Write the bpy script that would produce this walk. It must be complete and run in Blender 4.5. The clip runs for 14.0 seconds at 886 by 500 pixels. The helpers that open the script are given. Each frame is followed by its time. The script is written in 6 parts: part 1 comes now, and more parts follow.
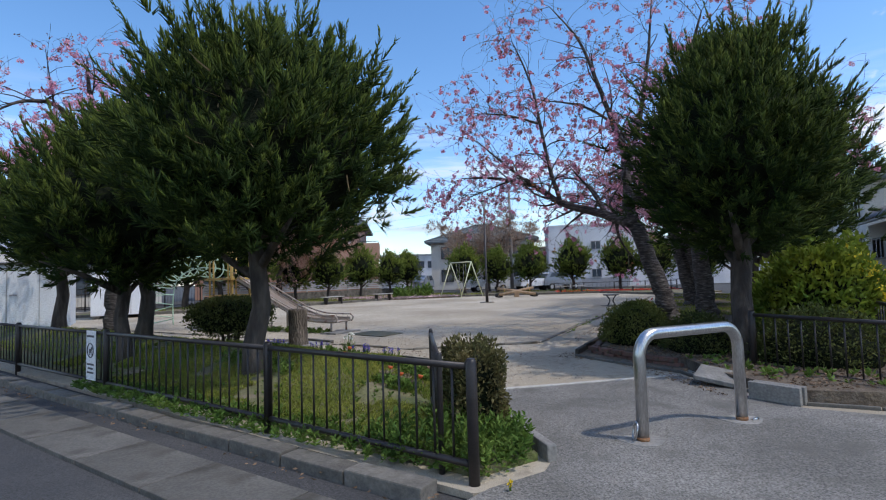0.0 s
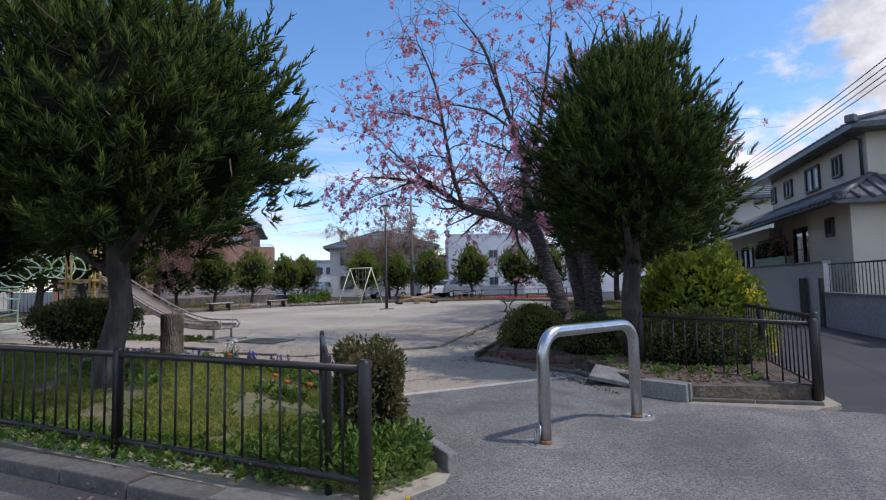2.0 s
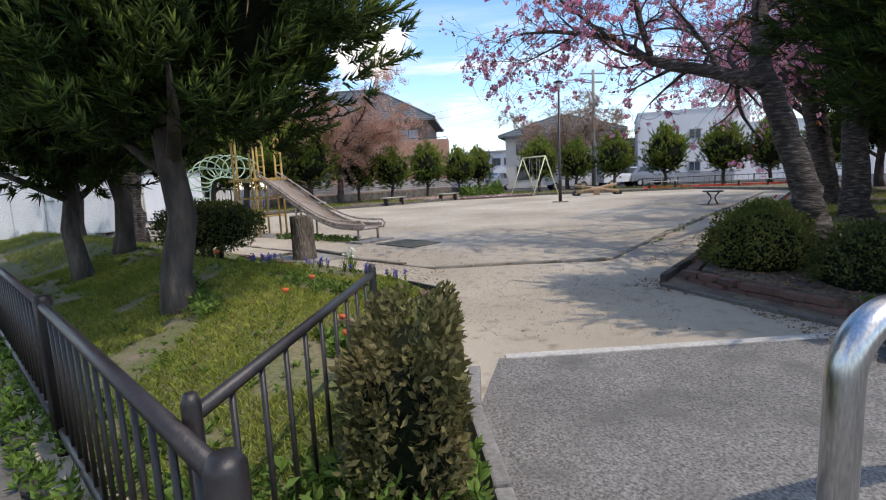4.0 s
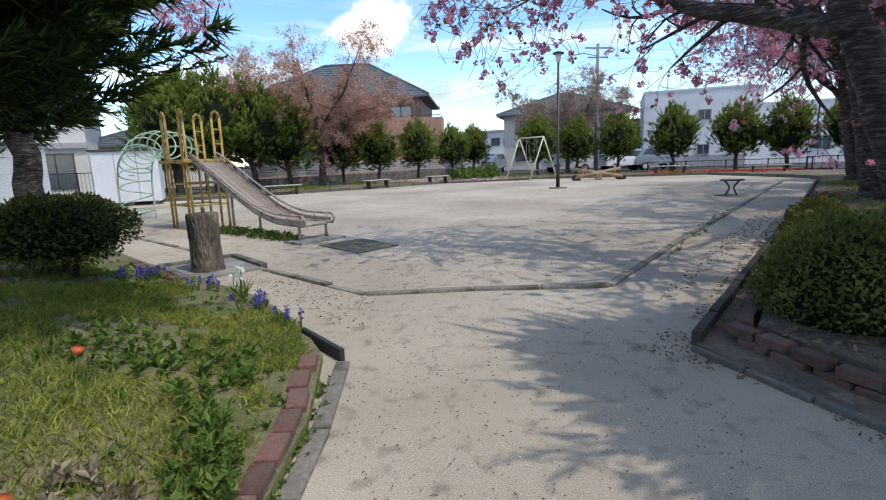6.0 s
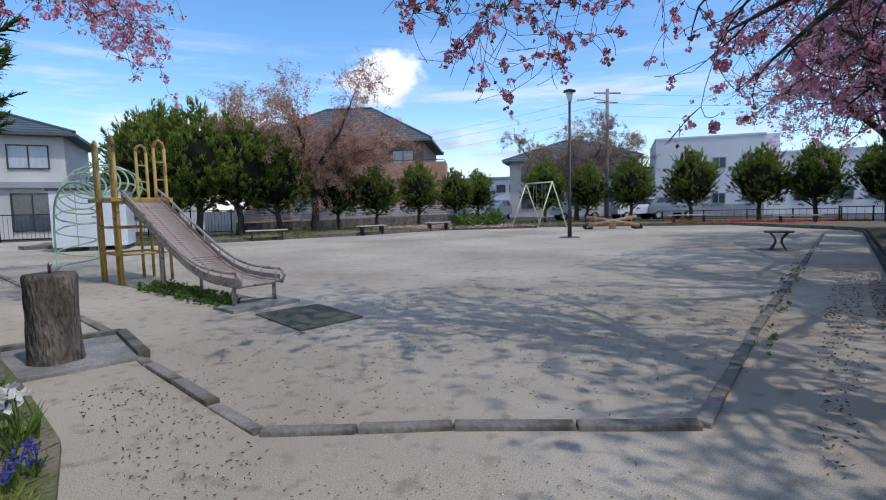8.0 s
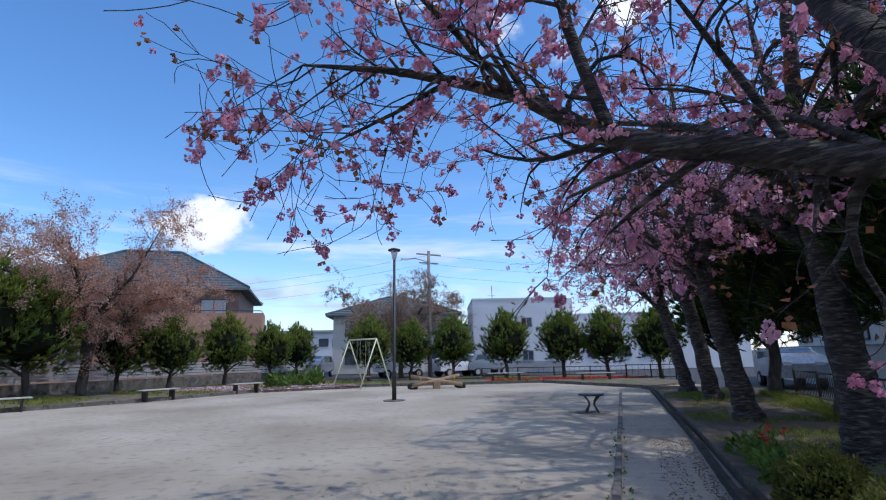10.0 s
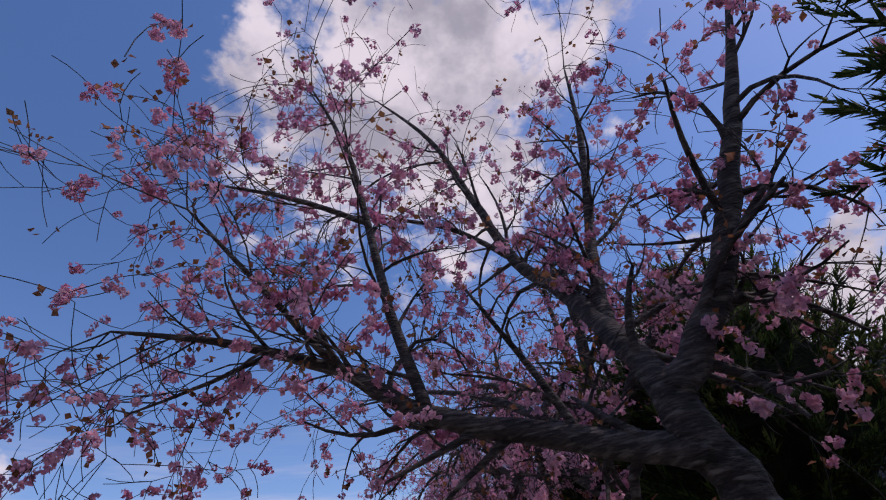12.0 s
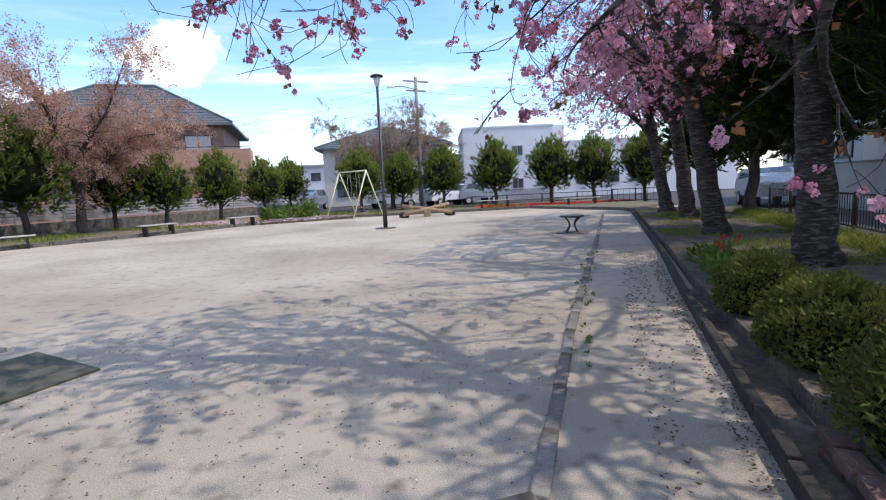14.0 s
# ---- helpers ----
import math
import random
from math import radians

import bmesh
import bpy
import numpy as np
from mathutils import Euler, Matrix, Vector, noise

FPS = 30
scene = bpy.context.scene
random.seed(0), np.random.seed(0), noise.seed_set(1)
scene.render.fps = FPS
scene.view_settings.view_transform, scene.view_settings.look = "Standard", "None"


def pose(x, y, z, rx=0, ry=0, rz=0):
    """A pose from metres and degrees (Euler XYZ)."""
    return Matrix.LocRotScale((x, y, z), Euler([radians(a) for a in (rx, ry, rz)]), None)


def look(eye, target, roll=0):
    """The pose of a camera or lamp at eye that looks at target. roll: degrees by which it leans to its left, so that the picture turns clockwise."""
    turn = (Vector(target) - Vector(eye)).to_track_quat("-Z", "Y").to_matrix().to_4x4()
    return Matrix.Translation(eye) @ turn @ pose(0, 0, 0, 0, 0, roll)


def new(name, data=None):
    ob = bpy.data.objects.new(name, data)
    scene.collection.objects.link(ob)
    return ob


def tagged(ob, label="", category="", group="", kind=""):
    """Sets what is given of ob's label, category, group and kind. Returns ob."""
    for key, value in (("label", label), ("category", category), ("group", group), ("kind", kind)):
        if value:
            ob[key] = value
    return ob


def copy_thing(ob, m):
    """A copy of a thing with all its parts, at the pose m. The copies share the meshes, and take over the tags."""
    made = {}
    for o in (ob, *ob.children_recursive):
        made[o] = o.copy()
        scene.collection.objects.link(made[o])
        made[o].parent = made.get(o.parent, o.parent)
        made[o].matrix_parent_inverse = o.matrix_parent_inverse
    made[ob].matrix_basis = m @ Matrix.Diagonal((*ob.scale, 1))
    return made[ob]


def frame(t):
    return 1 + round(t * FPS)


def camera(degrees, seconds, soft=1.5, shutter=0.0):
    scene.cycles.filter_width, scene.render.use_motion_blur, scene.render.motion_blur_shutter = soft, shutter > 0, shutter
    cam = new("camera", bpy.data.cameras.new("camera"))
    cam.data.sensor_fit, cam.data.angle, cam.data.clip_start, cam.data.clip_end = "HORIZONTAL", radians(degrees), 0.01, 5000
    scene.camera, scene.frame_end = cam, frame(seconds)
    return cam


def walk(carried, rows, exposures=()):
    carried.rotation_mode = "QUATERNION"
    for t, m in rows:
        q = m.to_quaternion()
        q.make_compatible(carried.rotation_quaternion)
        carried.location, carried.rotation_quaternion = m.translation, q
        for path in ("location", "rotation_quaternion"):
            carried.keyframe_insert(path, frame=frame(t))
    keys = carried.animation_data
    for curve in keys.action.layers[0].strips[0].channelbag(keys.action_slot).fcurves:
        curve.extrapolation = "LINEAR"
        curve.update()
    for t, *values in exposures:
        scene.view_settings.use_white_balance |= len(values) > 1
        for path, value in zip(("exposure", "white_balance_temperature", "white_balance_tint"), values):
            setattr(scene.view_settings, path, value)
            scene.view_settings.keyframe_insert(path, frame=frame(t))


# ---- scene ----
cam = camera(82.4, 14.0, soft=1.15)
PATH = [
    (0, (0.452, 0.27, 1.26), (0.33, 2.263, 1.37), -1.7),
    (0.5, (0.466, 0.284, 1.286), (0.536, 2.269, 1.521), -1.1),
    (1, (0.472, 0.316, 1.296), (0.671, 2.274, 1.65), -0.7),
    (1.5, (0.469, 0.375, 1.299), (0.735, 2.336, 1.588), -0.1),
    (2, (0.471, 0.627, 1.161), (0.739, 2.605, 1.293), -1.2),
    (2.5, (0.624, 1.059, 1.157), (0.722, 3.053, 1.045), -2.0),
    (3, (0.764, 1.6, 1.147), (0.63, 3.581, 0.908), -3.3),
    (3.2, (0.831, 1.838, 1.139), (0.606, 3.808, 0.876), -3.5),
    (5.3, (1.022, 4.109, 1.286), (0.477, 6.011, 0.993), -1.9),
    (5.5, (1.055, 4.315, 1.285), (0.535, 6.22, 0.968), -2.0),
    (6, (1.129, 4.876, 1.26), (0.676, 6.792, 0.907), -2.1),
    (6.5, (1.122, 5.42, 1.225), (0.677, 7.335, 0.862), -2.0),
    (7, (1.063, 5.971, 1.214), (0.591, 7.891, 0.916), -1.7),
    (7.2, (1.027, 6.178, 1.206), (0.538, 8.101, 0.956), -1.6),
    (9.3, (0.783, 7.967, 1.183), (0.591, 9.957, 1.112), -0.9),
    (9.5, (0.792, 8.018, 1.249), (0.715, 10.016, 1.278), -0.9),
    (10, (0.875, 8.042, 1.394), (1.082, 9.989, 1.803), -1.1),
    (10.5, (0.954, 7.995, 1.5), (1.407, 9.739, 2.369), -2.9),
    (11, (0.961, 7.926, 1.58), (1.563, 9.424, 2.761), -6.4),
    (11.5, (0.945, 7.855, 1.628), (1.615, 9.217, 2.931), -8.5),
    (12, (0.991, 7.846, 1.569), (1.718, 9.265, 2.777), -8.6),
    (12.5, (1.07, 7.884, 1.473), (1.826, 9.529, 2.323), -6.9),
    (13, (1.069, 7.988, 1.393), (1.778, 9.832, 1.703), -4.9),
    (13.5, (1.063, 7.986, 1.311), (1.601, 9.91, 1.23), -3.1),
    (14, (1.037, 7.95, 1.295), (1.253, 9.922, 1.048), -2.7),
]
walk(cam, [(t, look(eye, target, roll)) for t, eye, target, roll in PATH],
     exposures=[(0, -0.36, 6550, 12), (1.3, -0.60, 6150, 14), (3.0, -0.1, 7150, 16), (5.5, 0.0, 6850, 9), (7.0, -0.33, 6500, 12), (9.5, -0.5, 5900, 11),
                (10.5, -0.66, 6050, 19), (11.5, -1.15, 6450, 31), (12.5, -0.78, 6600, 31), (13.2, -0.0, 6600, 16), (14, 0.14, 6650, 16)])

# ---- light ----
SUN_AZ, SUN_EL = 113.0, 59.0
world = bpy.data.worlds.new("sky")
scene.world = world
world.use_nodes = True
wn, wl = world.node_tree.nodes, world.node_tree.links
wn.clear()


def wnode(kind, **props):
    n = wn.new(kind)
    for k, v in props.items():
        n.inputs[k].default_value = v
    return n


sky = wn.new("ShaderNodeTexSky")
sky.sky_type = "NISHITA"
sky.sun_disc = False
sky.sun_elevation, sky.sun_rotation = radians(SUN_EL), radians(SUN_AZ)
sky.air_density, sky.dust_density, sky.ozone_density = 1.0, 0.4, 2.5
coord = wn.new("ShaderNodeTexCoord")
sep = wn.new("ShaderNodeSeparateXYZ")
wl.new(coord.outputs["Generated"], sep.inputs[0])


def wmath(op, a, b=None, clamp=False):
    n = wn.new("ShaderNodeMath")
    n.operation, n.use_clamp = op, clamp
    for s, v in zip(n.inputs, (a, b)):
        if v is None:
            continue
        if isinstance(v, (int, float)):
            s.default_value = v
        else:
            wl.new(v, s)
    return n.outputs[0]


def ramp(v, lo, hi):
    n = wn.new("ShaderNodeMapRange")
    n.interpolation_type = "SMOOTHSTEP"
    n.inputs[1].default_value, n.inputs[2].default_value = lo, hi
    wl.new(v, n.inputs[0])
    return n.outputs[0]


def cloud_noise(scale, stretch, detail, seed):
    m = wn.new("ShaderNodeMapping")
    m.inputs["Scale"].default_value = stretch
    m.inputs["Location"].default_value = (seed, seed * 0.7, seed * 0.3)
    wl.new(coord.outputs["Generated"], m.inputs[0])
    n = wnode("ShaderNodeTexNoise", Scale=scale, Detail=detail, Roughness=0.6)
    wl.new(m.outputs[0], n.inputs["Vector"])
    return n.outputs["Fac"]


def puff(az, el, size, squash=1.0):
    """1 at a direction of the sky, falling to 0 at a distance of size."""
    a, e = radians(az), radians(el)
    d = (math.sin(a) * math.cos(e), math.cos(a) * math.cos(e), math.sin(e))
    v = wn.new("ShaderNodeVectorMath")
    v.operation = "SUBTRACT"
    wl.new(coord.outputs["Generated"], v.inputs[0])
    v.inputs[1].default_value = d
    w = wn.new("ShaderNodeVectorMath")
    w.operation = "MULTIPLY"
    wl.new(v.outputs[0], w.inputs[0])
    w.inputs[1].default_value = (1, 1, squash)
    ln = wn.new("ShaderNodeVectorMath")
    ln.operation = "LENGTH"
    wl.new(w.outputs[0], ln.inputs[0])
    return wmath("SUBTRACT", 1.0, wmath("DIVIDE", ln.outputs["Value"], size))


fine = cloud_noise(7.0, (1, 1, 1.6), 8, 3.1)
wisp = cloud_noise(3.2, (1, 1, 9.0), 7, 1.7)
cumulus = None
for az, el, size, sq in ((-19.6, 13.8, 0.082, 1.3), (29, 54, 0.42, 1.2), (58, 13, 0.36, 1.1), (25, 68, 0.3, 1.0),
                         (-95, 30, 0.4, 1.2), (150, 35, 0.5, 1.3), (-160, 25, 0.4, 1.2)):
    p = puff(az, el, size, sq)
    cumulus = p if cumulus is None else wmath("MAXIMUM", cumulus, p)
mass = ramp(wmath("ADD", cumulus, wmath("MULTIPLY", wmath("SUBTRACT", fine, 0.5), 2.6)), 0.12, 0.55)
low = wmath("MULTIPLY", ramp(wisp, 0.44, 0.68), wmath("SUBTRACT", 1.0, ramp(sep.outputs[2], 0.10, 0.36)))
haze = wmath("MULTIPLY", wmath("SUBTRACT", 1.0, ramp(sep.outputs[2], -0.02, 0.13)), 0.55)
cover = wmath("MAXIMUM", wmath("MAXIMUM", mass, wmath("MULTIPLY", low, 0.8)), haze, True)
mixn = wn.new("ShaderNodeMix")
mixn.data_type = "RGBA"
wl.new(cover, mixn.inputs["Factor"])
tone = wnode("ShaderNodeHueSaturation", Saturation=1.2, Value=2.42)
wl.new(sky.outputs[0], tone.inputs["Color"])
wl.new(tone.outputs[0], mixn.inputs["A"])
shade = wn.new("ShaderNodeMix")
shade.data_type = "RGBA"
shade.inputs["A"].default_value, shade.inputs["B"].default_value = (6.0, 6.4, 7.2, 1), (12.5, 12.7, 13.0, 1)
wl.new(ramp(cloud_noise(4.0, (1, 1, 1.4), 6, 8.3), 0.35, 0.6), shade.inputs["Factor"])
wl.new(shade.outputs["Result"], mixn.inputs["B"])
bg = wnode("ShaderNodeBackground", Strength=0.12)
wl.new(mixn.outputs["Result"], bg.inputs["Color"])
wo = wn.new("ShaderNodeOutputWorld")
wl.new(bg.outputs[0], wo.inputs["Surface"])

sun = new("sun", bpy.data.lights.new("sun", "SUN"))
sun.data.energy, sun.data.angle, sun.data.color = 2.85, radians(0.7), (1.0, 0.95, 0.88)
sa, se = radians(SUN_AZ), radians(SUN_EL)
sun.matrix_world = look((40 * math.sin(sa), 40 * math.cos(sa), 60), (40 * math.sin(sa) - math.sin(sa) * math.cos(se),
                        40 * math.cos(sa) - math.cos(sa) * math.cos(se), 60 - math.sin(se)))


# ---- materials ----
def material(name, c1, c2, scale=6.0, rough=0.8, bump=0.3, fine_scale=None, metal=0.0, mix3=None, leafy=False, island=False, speck=(0.78, 1.2), random_piece=0.0, bump_dist=0.01, stretch=(1, 1, 1), contrast=(0.35, 0.65), follow=False):
    m = bpy.data.materials.new(name)
    m.use_nodes = True
    n, l = m.node_tree.nodes, m.node_tree.links
    b = n["Principled BSDF"]
    b.inputs["Roughness"].default_value, b.inputs["Metallic"].default_value = rough, metal
    tc = n.new("ShaderNodeTexCoord")
    mp = n.new("ShaderNodeMapping")
    mp.inputs["Scale"].default_value = stretch
    l.new(tc.outputs["Object"], mp.inputs[0])
    big = n.new("ShaderNodeTexNoise")
    big.inputs["Scale"].default_value, big.inputs["Detail"].default_value = scale, 6
    l.new(mp.outputs[0], big.inputs["Vector"])
    small = n.new("ShaderNodeTexNoise")
    small.inputs["Scale"].default_value, small.inputs["Detail"].default_value = fine_scale or scale * 12, 4
    l.new(mp.outputs[0], small.inputs["Vector"])
    mr = n.new("ShaderNodeMapRange")
    mr.inputs[1].default_value, mr.inputs[2].default_value = contrast
    l.new(big.outputs["Fac"], mr.inputs[0])
    mix = n.new("ShaderNodeMix")
    mix.data_type = "RGBA"
    mix.inputs["A"].default_value, mix.inputs["B"].default_value = (*c1, 1), (*c2, 1)
    l.new(mr.outputs[0], mix.inputs["Factor"])
    out = mix.outputs["Result"]
    if island or random_piece:
        src = n.new("ShaderNodeNewGeometry").outputs["Random Per Island"] if island else n.new("ShaderNodeObjectInfo").outputs["Random"]
        v = n.new("ShaderNodeMapRange")
        k = random_piece or 0.45
        v.inputs[3].default_value, v.inputs[4].default_value = 1 - k, 1 + k
        l.new(src, v.inputs[0])
        hs = n.new("ShaderNodeHueSaturation")
        l.new(v.outputs[0], hs.inputs["Value"])
        l.new(out, hs.inputs["Color"])
        out = hs.outputs[0]
    spk = n.new("ShaderNodeMapRange")
    spk.inputs[1].default_value, spk.inputs[2].default_value = 0.3, 0.7
    spk.inputs[3].default_value, spk.inputs[4].default_value = speck
    l.new(small.outputs["Fac"], spk.inputs[0])
    hv = n.new("ShaderNodeHueSaturation")
    l.new(spk.outputs[0], hv.inputs["Value"])
    l.new(out, hv.inputs["Color"])
    out = hv.outputs[0]
    if mix3:
        c3, sc3, lo, hi = mix3
        t3 = n.new("ShaderNodeTexNoise")
        t3.inputs["Scale"].default_value, t3.inputs["Detail"].default_value = sc3, 5
        l.new((mp if follow else tc).outputs[0 if follow else "Object"], t3.inputs["Vector"])
        r3 = n.new("ShaderNodeMapRange")
        r3.inputs[1].default_value, r3.inputs[2].default_value = lo, hi
        l.new(t3.outputs["Fac"], r3.inputs[0])
        m3 = n.new("ShaderNodeMix")
        m3.data_type = "RGBA"
        m3.inputs["B"].default_value = (*c3, 1)
        l.new(r3.outputs[0], m3.inputs["Factor"])
        l.new(out, m3.inputs["A"])
        out = m3.outputs["Result"]
    l.new(out, b.inputs["Base Color"])
    if bump:
        bp = n.new("ShaderNodeBump")
        bp.inputs["Strength"].default_value, bp.inputs["Distance"].default_value = bump, bump_dist
        ad = n.new("ShaderNodeMath")
        ad.operation = "ADD"
        l.new(big.outputs["Fac"], ad.inputs[0])
        l.new(small.outputs["Fac"], ad.inputs[1])
        l.new(ad.outputs[0], bp.inputs["Height"])
        l.new(bp.outputs[0], b.inputs["Normal"])
    if leafy:
        b.inputs["Specular IOR Level"].default_value = 0.12
        tr = n.new("ShaderNodeBsdfTranslucent")
        l.new(out, tr.inputs["Color"])
        ms = n.new("ShaderNodeMixShader")
        ms.inputs[0].default_value = leafy
        l.new(b.outputs[0], ms.inputs[1])
        l.new(tr.outputs[0], ms.inputs[2])
        l.new(ms.outputs[0], n["Material Output"].inputs["Surface"])
    return m


M = {}
M["sand"] = material("sandy_earth", (0.345, 0.291, 0.214), (0.515, 0.450, 0.350), 0.30, 0.95, 0.6, 140, speck=(0.62, 1.30), mix3=((0.17, 0.138, 0.10), 6.5, 0.55, 0.80), bump_dist=0.008)
M["asphalt"] = material("asphalt", (0.045, 0.045, 0.047), (0.066, 0.064, 0.063), 0.8, 0.9, 0.6, 90, speck=(0.55, 1.5), bump_dist=0.006)
M["apron"] = material("exposed_aggregate_concrete", (0.122, 0.115, 0.103), (0.192, 0.181, 0.163), 0.9, 0.9, 0.8, 85, speck=(0.40, 1.8), mix3=((0.11, 0.103, 0.09), 2.4, 0.52, 0.75), bump_dist=0.008)
M["palestrip"] = material("pale_mortar", (0.42, 0.40, 0.36), (0.54, 0.51, 0.46), 4.0, 0.9, 0.4, 50, mix3=((0.22, 0.2, 0.17), 5.0, 0.55, 0.72))
M["concrete"] = material("worn_concrete", (0.20, 0.19, 0.172), (0.31, 0.295, 0.27), 2.5, 0.9, 0.5, 45, random_piece=0.12, mix3=((0.12, 0.115, 0.095), 4.0, 0.55, 0.75))
M["gutter"] = material("stained_gutter_concrete", (0.10, 0.094, 0.083), (0.165, 0.154, 0.136), 1.6, 0.9, 0.6, 45, random_piece=0.14, mix3=((0.06, 0.054, 0.044), 3.0, 0.50, 0.70))
M["kerb"] = material("dirty_concrete", (0.11, 0.10, 0.085), (0.20, 0.185, 0.16), 3.5, 0.9, 0.6, 40, random_piece=0.15, mix3=((0.06, 0.055, 0.04), 5.0, 0.5, 0.72))
M["soil"] = material("dry_soil_with_litter", (0.13, 0.10, 0.07), (0.24, 0.19, 0.135), 3.0, 0.98, 0.9, 30, mix3=((0.10, 0.13, 0.04), 1.3, 0.5, 0.62), bump_dist=0.03)
M["soilR"] = material("dark_soil_with_litter", (0.085, 0.065, 0.05), (0.17, 0.13, 0.09), 4.0, 0.98, 0.9, 30, mix3=((0.20, 0.16, 0.12), 9, 0.58, 0.7), bump_dist=0.03)
M["lawn"] = material("sparse_lawn", (0.105, 0.125, 0.038), (0.20, 0.175, 0.095), 1.7, 0.98, 0.9, 30, mix3=((0.22, 0.18, 0.125), 1.1, 0.55, 0.63), bump_dist=0.03)
M["brick"] = material("red_brick", (0.14, 0.066, 0.052), (0.21, 0.11, 0.088), 9.0, 0.95, 0.8, 60, random_piece=0.35, mix3=((0.10, 0.082, 0.06), 8, 0.42, 0.62))
M["yardkerb"] = material("sandy_worn_concrete", (0.19, 0.168, 0.138), (0.31, 0.282, 0.24), 3.5, 0.95, 0.6, 40, random_piece=0.2, mix3=((0.10, 0.085, 0.062), 6.0, 0.48, 0.66))
M["black"] = material("black_painted_steel", (0.016, 0.013, 0.013), (0.028, 0.022, 0.021), 9.0, 0.45, 0.15, 80, mix3=((0.06, 0.03, 0.02), 7.0, 0.66, 0.75))
M["steel"] = material("brushed_stainless_steel", (0.50, 0.50, 0.50), (0.60, 0.60, 0.60), 6.0, 0.3, 0.08, 160, metal=1.0, stretch=(1, 1, 0.15))
M["rust"] = material("rusty_steel", (0.20, 0.09, 0.04), (0.30, 0.16, 0.08), 20, 0.9, 0.4, 80)
M["needles"] = material("juniper_foliage", (0.018, 0.037, 0.009), (0.042, 0.064, 0.014), 1.2, 0.75, 0.0, 12, leafy=0.16, island=True, random_piece=0.22)
# Tip shoots carry the yellow-green of lit foliage in their colour.
M["needles_tip"] = material("sunlit_juniper_tips", (0.056, 0.090, 0.015), (0.108, 0.138, 0.025), 1.2, 0.75, 0.0, 12, leafy=0.24, island=True, random_piece=0.22)
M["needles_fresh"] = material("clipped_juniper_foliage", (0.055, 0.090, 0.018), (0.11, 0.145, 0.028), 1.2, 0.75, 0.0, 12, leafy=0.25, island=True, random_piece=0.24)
# Same lit tip colour for the clipped junipers.
M["needles_fresh_tip"] = material("sunlit_clipped_tips", (0.12, 0.17, 0.026), (0.21, 0.25, 0.042), 1.2, 0.75, 0.0, 12, leafy=0.25, island=True, random_piece=0.24)
# Very dark concrete with dull olive blotches.
M["bedkerb"] = material("near_black_concrete", (0.030, 0.026, 0.021), (0.075, 0.064, 0.050), 3.5, 0.95, 0.8, 40, random_piece=0.2, mix3=((0.04, 0.045, 0.02), 5.0, 0.5, 0.72))
M["straw"] = material("dry_straw", (0.24, 0.195, 0.12), (0.33, 0.275, 0.18), 3.0, 0.9, 0.0, leafy=0.25, island=True)
M["orange"] = material("orange_poppy_petals", (0.75, 0.16, 0.06), (0.82, 0.24, 0.10), 9, 0.7, 0.0, leafy=0.3)
M["needles_dry"] = material("dead_juniper_sprays", (0.20, 0.15, 0.08), (0.28, 0.22, 0.13), 3.0, 0.9, 0.0, leafy=0.2, island=True)
# Near-black colour stands for the deep shade inside crowns and bushes.
M["core"] = material("dark_shade_core", (0.007, 0.010, 0.005), (0.014, 0.018, 0.008), 5.0, 0.95, 0.6, 30, bump_dist=0.05, leafy=0.04)
M["bark"] = material("dark_bark", (0.030, 0.024, 0.021), (0.120, 0.098, 0.082), 5.0, 0.95, 1.0, 26, stretch=(1, 1, 0.25), bump_dist=0.03)
M["cherrybark"] = material("cherry_bark", (0.028, 0.022, 0.020), (0.088, 0.070, 0.061), 4.0, 0.85, 1.0, 17, stretch=(1, 1, 4.5), mix3=((0.20, 0.178, 0.158), 8.0, 0.52, 0.72), speck=(0.5, 1.4), bump_dist=0.04, follow=True)
M["blossom"] = material("double_cherry_blossom", (0.68, 0.27, 0.41), (0.87, 0.55, 0.64), 2.0, 0.8, 0.0, leafy=0.42, island=True, random_piece=0.26)
M["bronze"] = material("young_bronze_leaves", (0.27, 0.10, 0.05), (0.36, 0.17, 0.08), 3.0, 0.7, 0.0, leafy=0.4, island=True)
M["peach"] = material("orange_brown_young_leaves", (0.50, 0.285, 0.205), (0.64, 0.42, 0.33), 1.2, 0.8, 0.0, leafy=0.42, island=True, random_piece=0.25)
M["bud"] = material("pale_spring_leaves", (0.36, 0.27, 0.22), (0.47, 0.38, 0.30), 1.2, 0.8, 0.0, leafy=0.4, island=True, random_piece=0.25)
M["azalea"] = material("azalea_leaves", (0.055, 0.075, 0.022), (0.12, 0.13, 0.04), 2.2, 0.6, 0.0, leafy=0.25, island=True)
# Lighter copy of the azalea leaves, with sunlight put into the colour.
M["azalea_lit"] = material("sunlit_azalea_leaves", (0.095, 0.118, 0.028), (0.20, 0.20, 0.055), 2.2, 0.6, 0.0, leafy=0.3, island=True, random_piece=0.35)
M["boxhedge"] = material("box_hedge_leaves", (0.10, 0.105, 0.04), (0.17, 0.14, 0.06), 3.0, 0.6, 0.0, leafy=0.25, island=True)
M["shrub"] = material("yellow_green_shrub_leaves", (0.11, 0.18, 0.028), (0.24, 0.28, 0.036), 1.6, 0.5, 0.0, leafy=0.35, island=True, random_piece=0.3)
M["yellow"] = material("yellow_petals", (0.75, 0.55, 0.03), (0.8, 0.62, 0.08), 6, 0.7, 0.0, leafy=0.3)
M["grass"] = material("grass_blades", (0.145, 0.20, 0.030), (0.30, 0.305, 0.065), 1.0, 0.7, 0.0, leafy=0.3, island=True)
